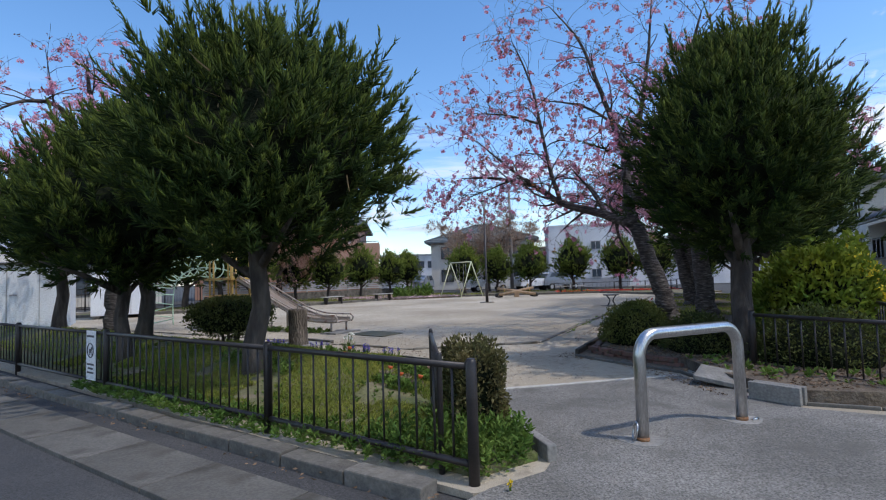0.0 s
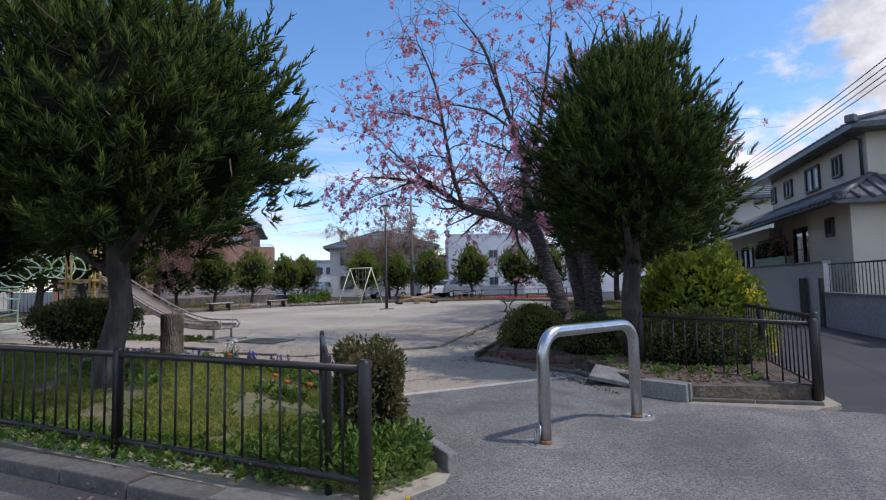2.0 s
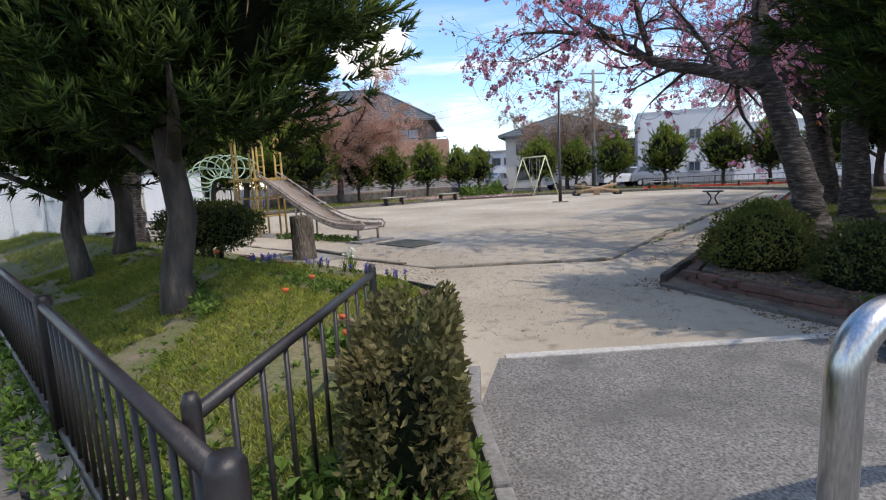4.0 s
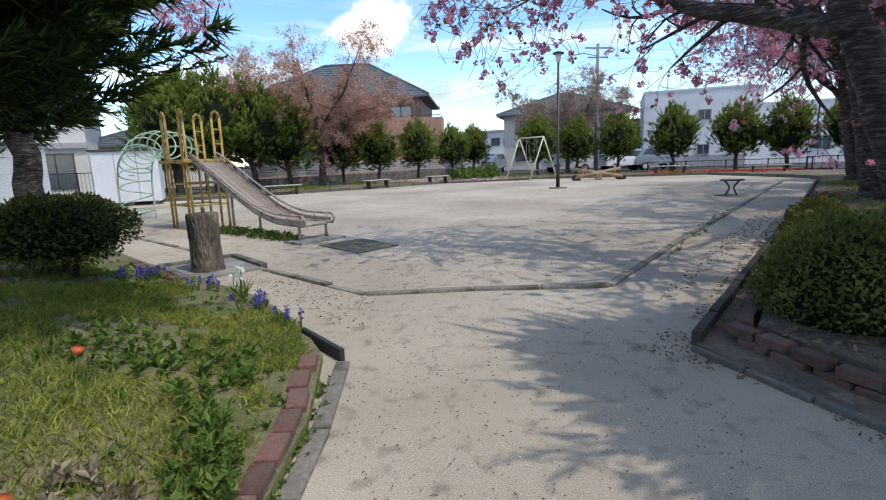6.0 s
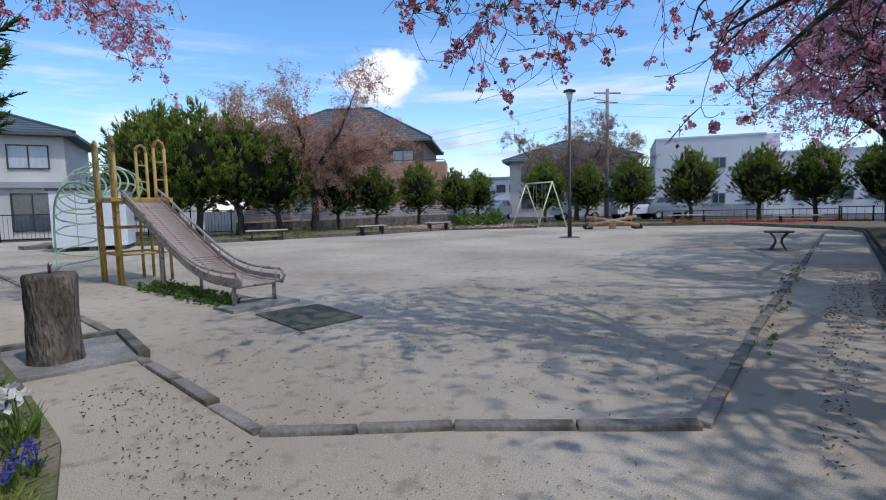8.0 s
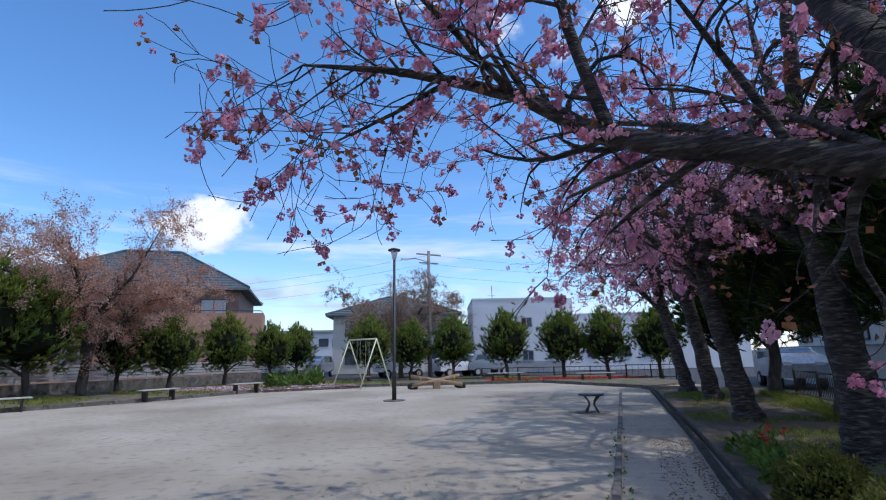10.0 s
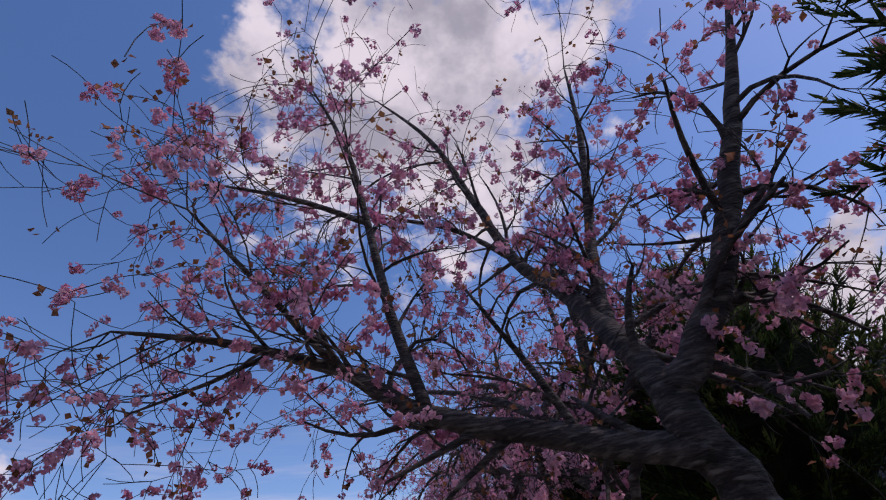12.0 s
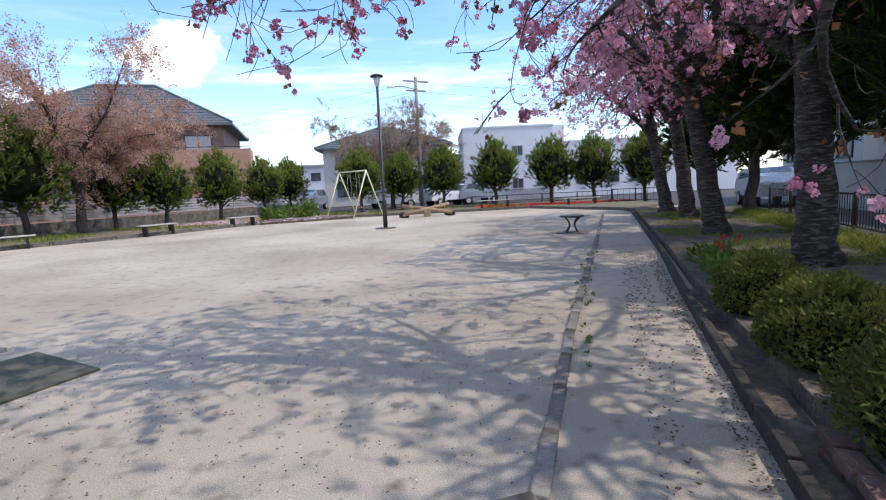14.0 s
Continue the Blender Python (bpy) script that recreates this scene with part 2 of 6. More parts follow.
M["weed"] = material("weed_leaves", (0.085, 0.152, 0.030), (0.16, 0.235, 0.05), 2.0, 0.6, 0.0, leafy=0.3, island=True, random_piece=0.35)
M["litter"] = material("fallen_leaves", (0.12, 0.075, 0.045), (0.22, 0.14, 0.085), 3.0, 0.9, 0.0, island=True)
M["petals"] = material("fallen_pink_petals", (0.55, 0.35, 0.38), (0.62, 0.45, 0.46), 3.0, 0.9, 0.0, island=True)
M["grit"] = material("pale_grit", (0.55, 0.52, 0.46), (0.68, 0.65, 0.59), 3.0, 0.9, 0.0, island=True)


# ---- building helpers ----
class Geo:
    def __init__(self):
        self.v, self.f = [], []

    def add(self, verts, faces):
        o = len(self.v)
        self.v.extend(tuple(p) for p in verts)
        self.f.extend(tuple(i + o for i in q) for q in faces)
        return self

    def box(self, x, y, z, sx, sy, sz, rz=0.0, rx=0.0, ry=0.0):
        """A box whose base is centred on x, y, z."""
        m = pose(x, y, z, rx, ry, rz)
        c = [m @ Vector((a * sx / 2, b * sy / 2, h * sz)) for h in (0, 1) for a, b in ((-1, -1), (1, -1), (1, 1), (-1, 1))]
        return self.add(c, [(3, 2, 1, 0), (4, 5, 6, 7), (0, 1, 5, 4), (1, 2, 6, 5), (2, 3, 7, 6), (3, 0, 4, 7)])

    def prism(self, poly, z0, z1):
        n = len(poly)
        if sum(poly[i - 1][0] * poly[i][1] - poly[i][0] * poly[i - 1][1] for i in range(n)) < 0:
            poly = poly[::-1]
        return self.add([(x, y, z0) for x, y in poly] + [(x, y, z1) for x, y in poly],
                        [tuple(range(n - 1, -1, -1)), tuple(range(n, 2 * n))] + [(i, (i + 1) % n, (i + 1) % n + n, i + n) for i in range(n)])

    def tube(self, pts, radii, n=8, caps=True):
        pts = [Vector(p) for p in pts]
        if isinstance(radii, (int, float)):
            radii = [radii] * len(pts)
        verts, faces = [], []
        ref = None
        for i, p in enumerate(pts):
            d = (pts[min(i + 1, len(pts) - 1)] - pts[max(i - 1, 0)]).normalized()
            if ref is None:
                ref = d.orthogonal().normalized()
            ref = (ref - d * ref.dot(d)).normalized()
            s = d.cross(ref)
            for k in range(n):
                a = 2 * math.pi * k / n
                verts.append(p + (ref * math.cos(a) + s * math.sin(a)) * radii[i])
        for i in range(len(pts) - 1):
            for k in range(n):
                faces.append((i * n + k, i * n + (k + 1) % n, (i + 1) * n + (k + 1) % n, (i + 1) * n + k))
        if caps:
            faces.append(tuple(range(n - 1, -1, -1)))
            faces.append(tuple((len(pts) - 1) * n + k for k in range(n)))
        return self.add(verts, faces)

    def mesh(self, name, mat, smooth=False, bevel=0.0):
        me = bpy.data.meshes.new(name)
        me.from_pydata(self.v, [], self.f)
        me.materials.append(mat)
        if bevel:
            bm = bmesh.new()
            bm.from_mesh(me)
            bmesh.ops.bevel(bm, geom=bm.edges[:], offset=bevel, segments=2, affect="EDGES", profile=0.6)
            bm.to_mesh(me)
            bm.free()
        if smooth:
            for p in me.polygons:
                p.use_smooth = True
        me.update()
        return me

    def part(self, name, mat, parent=None, label="", smooth=False, bevel=0.0):
        ob = new(name, self.mesh(name, mat, smooth, bevel))
        if parent:
            ob.parent = parent
        return tagged(ob, label)


def thing(name, label, category, m=None, group="", kind=""):
    ob = new(name)
    ob.empty_display_size = 0.1
    if m is not None:
        ob.matrix_world = m
    return tagged(ob, label, category, group, kind)


def solid(name, geo, mat, label, category="", kind="structure", group="", smooth=False, bevel=0.0):
    return tagged(geo.part(name, mat, None, "", smooth, bevel), label, category, group, kind)


def np_mesh(name, v, f, mat):
    """A mesh of many equal-sided faces from arrays."""
    me = bpy.data.meshes.new(name)
    v, f = np.asarray(v, dtype=np.float32), np.asarray(f, dtype=np.int32)
    me.vertices.add(len(v))
    me.vertices.foreach_set("co", v.ravel())
    me.loops.add(f.size)
    me.loops.foreach_set("vertex_index", f.ravel())
    me.polygons.add(len(f))
    me.polygons.foreach_set("loop_start", np.arange(len(f), dtype=np.int32) * f.shape[1])
    me.update(calc_edges=True)
    me.validate()
    me.materials.append(mat)
    return me


def unit(a):
    return a / np.maximum(np.linalg.norm(a, axis=-1, keepdims=True), 1e-9)


def leaf_cards(rng, pos, direction, length, width, bend=0.25):
    """Folded leaves: two quads each, from pos along direction."""
    n = len(pos)
    d = unit(direction)
    side = unit(np.cross(d, rng.normal(size=(n, 3))))
    up = np.cross(side, d)
    L, W = np.broadcast_to(length, n)[:, None], np.broadcast_to(width, n)[:, None]
    mid = pos + d * L * 0.5 - up * L * bend * 0.15
    tip = pos + d * L - up * L * bend * 0.5
    v = np.stack([pos, mid + side * W * 0.5 + up * W * 0.15, tip, mid - side * W * 0.5 + up * W * 0.15], 1).reshape(-1, 3)
    b = np.arange(n)[:, None] * 4
    return v, np.concatenate([b + np.array([[0, 1, 2]]), b + np.array([[0, 2, 3]])], 1).reshape(-1, 3)


def blades(rng, pos, direction, length, width, bend):
    """Thin bent blades of three points' height."""
    n = len(pos)
    d = unit(direction)
    side = unit(np.cross(d, rng.normal(size=(n, 3))))
    L, W = np.broadcast_to(length, n)[:, None], np.broadcast_to(width, n)[:, None]
    b3 = bend
    p1 = pos + d * L * 0.5 + b3 * L * 0.2
    p2 = pos + d * L + b3 * L * 0.8
    v = np.stack([pos - side * W * 0.5, pos + side * W * 0.5, p1 + side * W * 0.38, p1 - side * W * 0.38, p2], 1).reshape(-1, 3)
    b = np.arange(n)[:, None] * 5
    return v, np.concatenate([b + np.array([[0, 1, 2]]), b + np.array([[0, 2, 3]]), b + np.array([[3, 2, 4]])], 1).reshape(-1, 3)


def join_arrays(parts):
    o, vs, fs = 0, [], []
    for v, f in parts:
        vs.append(v)
        fs.append(f + o)
        o += len(v)
    return np.concatenate(vs), np.concatenate(fs)


def glass_material(name, colour):
    m = material(name, colour, tuple(c * 1.4 for c in colour), 0.6, 0.06, 0.0)
    m.node_tree.nodes["Principled BSDF"].inputs["Specular IOR Level"].default_value = 0.8
    return m


M["yellowpaint"] = material("chipped_yellow_paint", (0.42, 0.27, 0.06), (0.50, 0.34, 0.10), 7, 0.55, 0.2, 60, mix3=((0.20, 0.10, 0.05), 6, 0.58, 0.68))
M["greenpaint"] = material("pale_green_paint", (0.36, 0.52, 0.36), (0.46, 0.62, 0.45), 7, 0.5, 0.1, 60)
M["creampaint"] = material("pale_yellow_paint", (0.62, 0.62, 0.38), (0.70, 0.70, 0.46), 7, 0.5, 0.1, 60)
M["slide"] = material("worn_roller_steel", (0.30, 0.25, 0.21), (0.42, 0.36, 0.31), 4, 0.5, 0.3, 40, mix3=((0.22, 0.12, 0.08), 8, 0.55, 0.65))
M["whitemetal"] = material("white_sheet_metal", (0.62, 0.65, 0.68), (0.70, 0.73, 0.75), 1.5, 0.5, 0.05, 30)
M["fakewood"] = material("bark_textured_concrete", (0.075, 0.058, 0.045), (0.21, 0.172, 0.135), 7.0, 0.95, 1.0, 34, stretch=(1, 1, 0.28), speck=(0.5, 1.4), bump_dist=0.06)
M["bench"] = material("pale_weathered_boards", (0.42, 0.40, 0.36), (0.52, 0.49, 0.44), 4, 0.8, 0.3, 40, stretch=(1, 8, 8))
M["wood"] = material("weathered_brown_wood", (0.26, 0.17, 0.10), (0.36, 0.25, 0.15), 5, 0.8, 0.4, 40)
M["rubber"] = material("black_rubber", (0.018, 0.018, 0.018), (0.03, 0.03, 0.03), 8, 0.8, 0.3, 60)
M["mat"] = material("green_grey_safety_mat", (0.085, 0.085, 0.055), (0.12, 0.115, 0.08), 3, 0.95, 0.6, 60, mix3=((0.28, 0.25, 0.2), 2.5, 0.6, 0.75))
M["browntile"] = material("brown_tile_wall", (0.20, 0.125, 0.105), (0.26, 0.165, 0.14), 2.5, 0.8, 0.2, 60)
M["terracotta"] = material("terracotta_wall", (0.42, 0.23, 0.16), (0.50, 0.29, 0.20), 1.0, 0.85, 0.2, 40)
M["slate"] = material("grey_roof_tiles", (0.075, 0.095, 0.105), (0.11, 0.13, 0.14), 2, 0.6, 0.3, 20, random_piece=0.1)
M["kawara"] = material("dark_glazed_tiles", (0.09, 0.085, 0.09), (0.15, 0.145, 0.15), 3, 0.45, 0.2, 20, random_piece=0.15)
M["cream"] = material("cream_render_wall", (0.56, 0.54, 0.49), (0.63, 0.61, 0.56), 0.8, 0.9, 0.15, 30)
M["beige"] = material("beige_render_wall", (0.64, 0.56, 0.44), (0.70, 0.62, 0.50), 0.8, 0.9, 0.2, 40)
M["whitewall"] = material("white_panel_wall", (0.62, 0.62, 0.64), (0.70, 0.70, 0.72), 0.5, 0.85, 0.1, 20)
M["greywall"] = material("grey_base_wall", (0.32, 0.32, 0.33), (0.38, 0.38, 0.39), 0.8, 0.9, 0.2, 20)
M["frame"] = material("dark_window_frame", (0.045, 0.04, 0.038), (0.06, 0.055, 0.05), 3, 0.5, 0.0)
M["whiteframe"] = material("pale_window_frame", (0.6, 0.6, 0.6), (0.66, 0.66, 0.66), 3, 0.5, 0.0)
M["glass"] = glass_material("window_glass", (0.06, 0.075, 0.09))
M["curtain"] = material("pale_curtain_behind_glass", (0.42, 0.45, 0.48), (0.52, 0.55, 0.57), 3, 0.2, 0.0, stretch=(6, 6, 0.3))
M["pole"] = material("grey_concrete_pole", (0.20, 0.19, 0.18), (0.27, 0.26, 0.25), 3, 0.9, 0.2)
M["carwhite"] = material("white_car_paint", (0.70, 0.71, 0.72), (0.74, 0.75, 0.76), 1, 0.2, 0.0)
M["carsilver"] = material("silver_car_paint", (0.35, 0.38, 0.42), (0.40, 0.43, 0.47), 1, 0.25, 0.0, metal=0.5)
M["purple"] = material("blue_violet_flowers", (0.10, 0.08, 0.42), (0.17, 0.13, 0.55), 9, 0.7, 0.0, leafy=0.3)
M["white"] = material("white_petals", (0.75, 0.74, 0.66), (0.80, 0.79, 0.72), 9, 0.7, 0.0, leafy=0.3)
M["red"] = material("red_petals", (0.62, 0.06, 0.05), (0.72, 0.12, 0.08), 9, 0.6, 0.0, leafy=0.3)
M["signwhite"] = material("white_sign_board", (0.72, 0.73, 0.74), (0.77, 0.78, 0.79), 3, 0.5, 0.0)
M["signink"] = material("dark_sign_print", (0.05, 0.05, 0.06), (0.07, 0.07, 0.08), 3, 0.6, 0.0)
M["galv"] = material("grey_fence_panels", (0.34, 0.35, 0.35), (0.44, 0.45, 0.45), 2, 0.6, 0.1)


# ---- ground ----
def smooth_line(pts, n=8):
    """A rounded line through a few corner points."""
    out = []
    for i in range(len(pts) - 1):
        p0, p1, p2, p3 = (Vector(pts[max(0, min(len(pts) - 1, j))]) for j in (i - 1, i, i + 1, i + 2))
        for k in range(n):
            t = k / n
            out.append(0.5 * (2 * p1 + (p2 - p0) * t + (2 * p0 - 5 * p1 + 4 * p2 - p3) * t * t + (3 * p1 - p0 - 3 * p2 + p3) * t ** 3))
    out.append(Vector(pts[-1]))
    return out


def inside(poly, x, y):
    hit = False
    for i in range(len(poly)):
        (x1, y1), (x2, y2) = poly[i - 1], poly[i]
        if (y1 > y) != (y2 > y) and x < (x2 - x1) * (y - y1) / (y2 - y1) + x1:
            hit = not hit
    return hit


def scatter(rng, poly, n):
    p = np.array(poly)
    lo, hi = p.min(0), p.max(0)
    pts = []
    while len(pts) < n:
        x, y = lo + (hi - lo) * rng.random(2)
        if inside(poly, x, y):
            pts.append((x, y))
    return np.array(pts)


g = Geo()
for R0, R1 in ((0, 60), (60, 300), (300, 2500)):
    n = 24
    vs = [(R * math.cos(2 * math.pi * k / n), 20 + R * math.sin(2 * math.pi * k / n), -0.05) for R in (max(R0, 0.01), R1) for k in range(n)]
    g.add(vs, [(k, k + n, (k + 1) % n + n, (k + 1) % n) for k in range(n)])
solid("ground", g, M["asphalt"], "grey asphalt of the streets round the park", "road")

SAND = [(-20, 16.2), (0.4, 3.3), (4.62, 4.75), (13.3, 23.5), (14.5, 34.5), (9, 38.5), (-4, 40), (-13, 33), (-24, 24)]
solid("playground_ground", Geo().prism(SAND, -0.045, 0.0), M["sand"], "pale trodden sandy earth of the park yard", "ground")
APRON = [(0.30, 1.2), (4.9, 2.2), (4.62, 4.4), (3.35, 5.05), (3.08, 6.0), (2.85, 6.6), (0.55, 5.94), (0.53, 5.2), (0.93, 3.8), (0.86, 3.62), (0.50, 3.36), (0.30, 3.12)]
solid("entrance_pavement", Geo().prism(APRON, -0.04, 0.005), M["apron"], "grey exposed-aggregate concrete entrance slab", "pavement")
solid("pavement_edge_strip", Geo().prism([(0.60, 5.93), (2.86, 6.57), (2.84, 6.65), (0.58, 6.01)], -0.02, 0.012), M["palestrip"], "pale concrete strip across the entrance path", "kerb")

# left bed with lawn
BED_L = [(0.42, 3.52), (-6.2, 7.85), (-17, 14.6), (-15.5, 16.5), (-8.5, 13.0), (-4.3, 10.45), (-2.55, 9.5), (-1.6, 8.95), (-0.85, 8.3), (-0.36, 7.7), (-0.05, 6.9), (0.16, 5.97), (0.45, 5.0), (0.84, 3.82)]
BED_A = np.array(BED_L)
BED_B = np.roll(BED_A, -1, 0)


def lawn_z(x, y):
    """The lawn bed's height: a low mound, level with its kerb at the edges."""
    p = np.array((x, y))
    d = BED_B - BED_A
    t = np.clip(((p - BED_A) * d).sum(1) / (d * d).sum(1), 0, 1)
    e = float(np.sqrt((((BED_A + d * t[:, None]) - p) ** 2).sum(1)).min())
    k = min(1.0, max(0.0, (e - 0.22) / 1.8))
    return 0.055 + 0.33 * k * k * (3 - 2 * k)


g = Geo().prism(BED_L, -0.03, 0.05)
cell = 0.125
for i in range(144):
    for j in range(108):
        q = [(-17.2 + (i + a) * cell, 3.3 + (j + b) * cell) for a, b in ((0, 0), (1, 0), (1, 1), (0, 1))]
        if all(inside(BED_L, *c) for c in q):
            g.add([(x, y, lawn_z(x, y)) for x, y in q], [(0, 1, 2, 3)])
solid("lawn_bed", g, M["lawn"], "sparse weedy lawn bed behind the fence", "lawn")
# right bed, raised
BED_R = [(4.5, 4.95), (3.42, 5.2), (3.16, 6.0), (3.14, 7.05), (2.71, 7.76), (2.38, 8.38), (2.60, 8.92), (3.3, 10.5), (4.45, 13.2), (5.75, 15.95), (10.35, 26.1), (10.6, 27.5), (13.4, 24.6), (4.75, 5.05)]
solid("cherry_bed", Geo().prism(BED_R, -0.03, 0.13), M["soilR"], "dark raised soil bed under the cherry trees", "flower bed")
solid("bed_margin", Geo().prism([(2.97, 6.78), (2.38, 7.57), (1.99, 8.28), (3.16, 10.75), (4.34, 13.25), (4.5, 13.2), (3.34, 10.6), (2.48, 8.9), (2.42, 8.36), (2.74, 7.75), (3.16, 7.0)], -0.03, 0.022), M["soilR"], "dark leaf-littered strip between kerb and bricks", "soil")
# far bed beyond the yard
FAR = [(10.8, 27.8), (8.4, 33.2), (3.0, 33.2), (-2.0, 33.5), (-4.6, 31.6), (-7.2, 28.0), (-12.3, 22.9), (-17.5, 20.5), (-19.5, 23), (-14, 31), (-7, 40), (14, 40), (14.4, 30)]
solid("far_bed", Geo().prism(FAR, -0.03, 0.08), M["soil"], "earth strip with grass along the far side", "flower bed")


def kerb_run(name, pts, w, h, step, mat, label, z0=-0.02, jitter=0.006):
    """A row of kerb stones along a line, each stone a piece of its own."""
    rng = random.Random(len(pts) * 7 + int(w * 1000))
    root = thing(name, label, "kerb", kind="structure")
    line = [Vector(p) for p in pts]
    for a, b in zip(line, line[1:]):
        n = max(1, round((b - a).length / step))
        d = (b - a) / n
        ang = math.degrees(math.atan2(d.y, d.x))
        me = Geo().box(0, 0, 0, d.length - 0.012, w, h).mesh("kerb_stone", mat, bevel=min(0.012, h * 0.2))
        for i in range(n):
            c = a + d * (i + 0.5)
            ob = new("kerb_stone", me)
            ob.parent = root
            ob.matrix_world = pose(c.x, c.y, z0 + rng.uniform(-jitter, jitter), rng.uniform(-1, 1), rng.uniform(-0.6, 0.6), ang + rng.uniform(-1, 1))
    return root


YARD = [(-14.5, 17.0), (-8.05, 13.55), (-3.44, 10.98), (-2.25, 10.2), (-0.69, 9.3), (0.3, 9.57), (1.58, 9.81), (2.56, 12.06), (5.68, 18.72), (9.2, 26.3)]
kerb_run("yard_kerb", YARD, 0.085, 0.06, 0.6, M["yardkerb"], "worn sunken concrete kerb round the sandy yard", z0=-0.036, jitter=0.013)
kerb_run("far_kerb", [(10.8, 27.8), (8.4, 33.2), (3.0, 33.2), (-2.0, 33.5), (-4.6, 31.6), (-7.2, 28.0), (-12.3, 22.9), (-17.5, 20.5)], 0.12, 0.15, 0.9, M["kerb"], "low concrete kerb on the far side")
kerb_run("bed_kerb", [(1.99, 8.30), (3.14, 10.75), (4.32, 13.27), (5.65, 16.0), (10.3, 26.2)], 0.065, 0.12, 0.6, M["bedkerb"], "near-black concrete kerb of the cherry bed")
kerb_run("lawn_kerb", [(0.94, 3.78), (0.54, 5.0), (0.46, 5.5)], 0.07, 0.14, 0.65, M["concrete"], "concrete edging beside the entrance slab")
kerb_run("inner_lawn_kerb", [(0.24, 5.9), (0.02, 6.9), (-0.22, 7.70)], 0.09, 0.08, 0.6, M["yardkerb"], "sunken kerb beside the lawn", z0=-0.055)
# Black bar stands in for the shade of the gutter gap here.
solid("gap_shade_strip", Geo().box(-0.47, 7.91, -0.03, 0.60, 0.035, 0.115, 142), M["rubber"], "dark strip standing in for the shaded gutter gap at the lawn corner", "edging", bevel=0.006)
kerb_run("street_kerb", [(0.15, 3.3), (-6.9, 7.5), (-17, 13.6)], 0.17, 0.17, 0.62, M["kerb"], "weathered street kerb under the fence", z0=-0.125, jitter=0.014)
kerb_run("cherry_bed_front_kerb", [(4.45, 4.75), (3.42, 5.16), (3.1, 5.95), (2.95, 6.75), (2.36, 7.56), (1.95, 8.22)], 0.045, 0.065, 0.5, M["kerb"], "black weathered edging of the raised bed", z0=-0.03)
# gutter slabs along the street
gut = thing("street_gutter", "cracked concrete gutter slabs beside the street", "gutter", kind="structure")
me = Geo().box(0, 0, 0, 0.985, 0.52, 0.05).mesh("gutter_slab", M["gutter"], bevel=0.006)
for i in range(16):
    d = Vector((-0.859, 0.512))
    c = Vector((-0.25, 2.98)) + d * (i * 1.0)
    ob = new("gutter_slab", me)
    ob.parent = gut
    ob.matrix_world = pose(c.x - 0.05, c.y - 0.09, -0.065 + random.uniform(-.004, .004), 0, 0, math.degrees(math.atan2(d.y, d.x)))


def brick_row(pts, courses, name, label, z=0.0):
    root = thing(name, label, "brick edging", kind="structure")
    rng = random.Random(5)
    me = Geo().box(0, 0, 0, 0.205, 0.10, 0.06).mesh("brick", M["brick"], bevel=0.006)
    line = [Vector(p) for p in pts]
    for a, b in zip(line, line[1:]):
        n = max(1, round((b - a).length / 0.22))
        d = (b - a) / n
        for k in range(courses):
            for i in range(n):
                c = a + d * (i + 0.5 + (0.5 if k % 2 else 0))
                ob = new("brick", me)
                ob.parent = root
                ob.matrix_world = pose(c.x + rng.uniform(-.012, .012), c.y + rng.uniform(-.012, .012), z + k * 0.066, rng.uniform(-2, 2), rng.uniform(-2, 2), math.degrees(math.atan2(d.y, d.x)) + rng.uniform(-4, 4))


brick_row([(3.08, 7.05), (2.62, 7.7), (2.28, 8.36), (2.52, 8.95), (2.95, 9.85)], 2, "brick_edging", "old red bricks edging the planted bed")
brick_row([(0.06, 6.1), (-0.14, 6.95), (-0.42, 7.62)], 1, "lawn_brick_edging", "row of red bricks edging the lawn", 0.032)
brick_row([(-2.95, 9.45), (-4.35, 10.3)], 1, "bush_brick_edging", "row of red bricks by the round bush", 0.03)


# ---- fences and the gate bar ----
def fence(name, pts, label, height=0.72, bars=0.145, post_every=2.1, z=0.02, rail=0.022, post_r=0.036):
    root = thing(name, label, "fence")
    line = [Vector(p) for p in pts]
    for a, b in zip(line, line[1:]):
        n = max(1, round((b - a).length / post_every))
        d = (b - a) / n
        ang = math.degrees(math.atan2(d.y, d.x))
        post = Geo().tube([(0, 0, -0.1), (0, 0, height + 0.0), (0, 0, height + 0.02)], [post_r, post_r, post_r * 0.7], 12).mesh("post", M["black"], True)
        top = Geo().tube([(0, 0, 0), (d.length, 0, 0)], rail, 10).mesh("rail", M["black"], True)
        m = max(2, round(d.length / bars))
        bar = Geo().tube([(0, 0, 0.10), (0, 0, height - 0.03)], 0.0085, 6).mesh("baluster", M["black"], True)
        for i in range(n + 1):
            c = a + d * i
            new_at("post", post, root, pose(c.x, c.y, z))
        for i in range(n):
            c = a + d * i
            for h in (height - 0.03, 0.10):
                new_at("rail", top, root, pose(c.x, c.y, z + h, 0, 0, ang))
            for k in range(1, m):
                p = c + d * (k / m)
                new_at("baluster", bar, root, pose(p.x, p.y, z))
    return root


def new_at(name, me, parent, m):
    ob = new(name, me)
    ob.parent = parent
    ob.matrix_world = m
    return ob


fence("street_fence", [(0.41, 3.42), (-1.33, 4.52), (-12.06, 11.1)], "low black tubular steel fence along the street", post_every=3.12)
fence("path_fence", [(0.20, 3.60), (0.01, 5.16)], "short black steel fence beside the path", height=0.735, bars=0.16, post_r=0.02, rail=0.018)
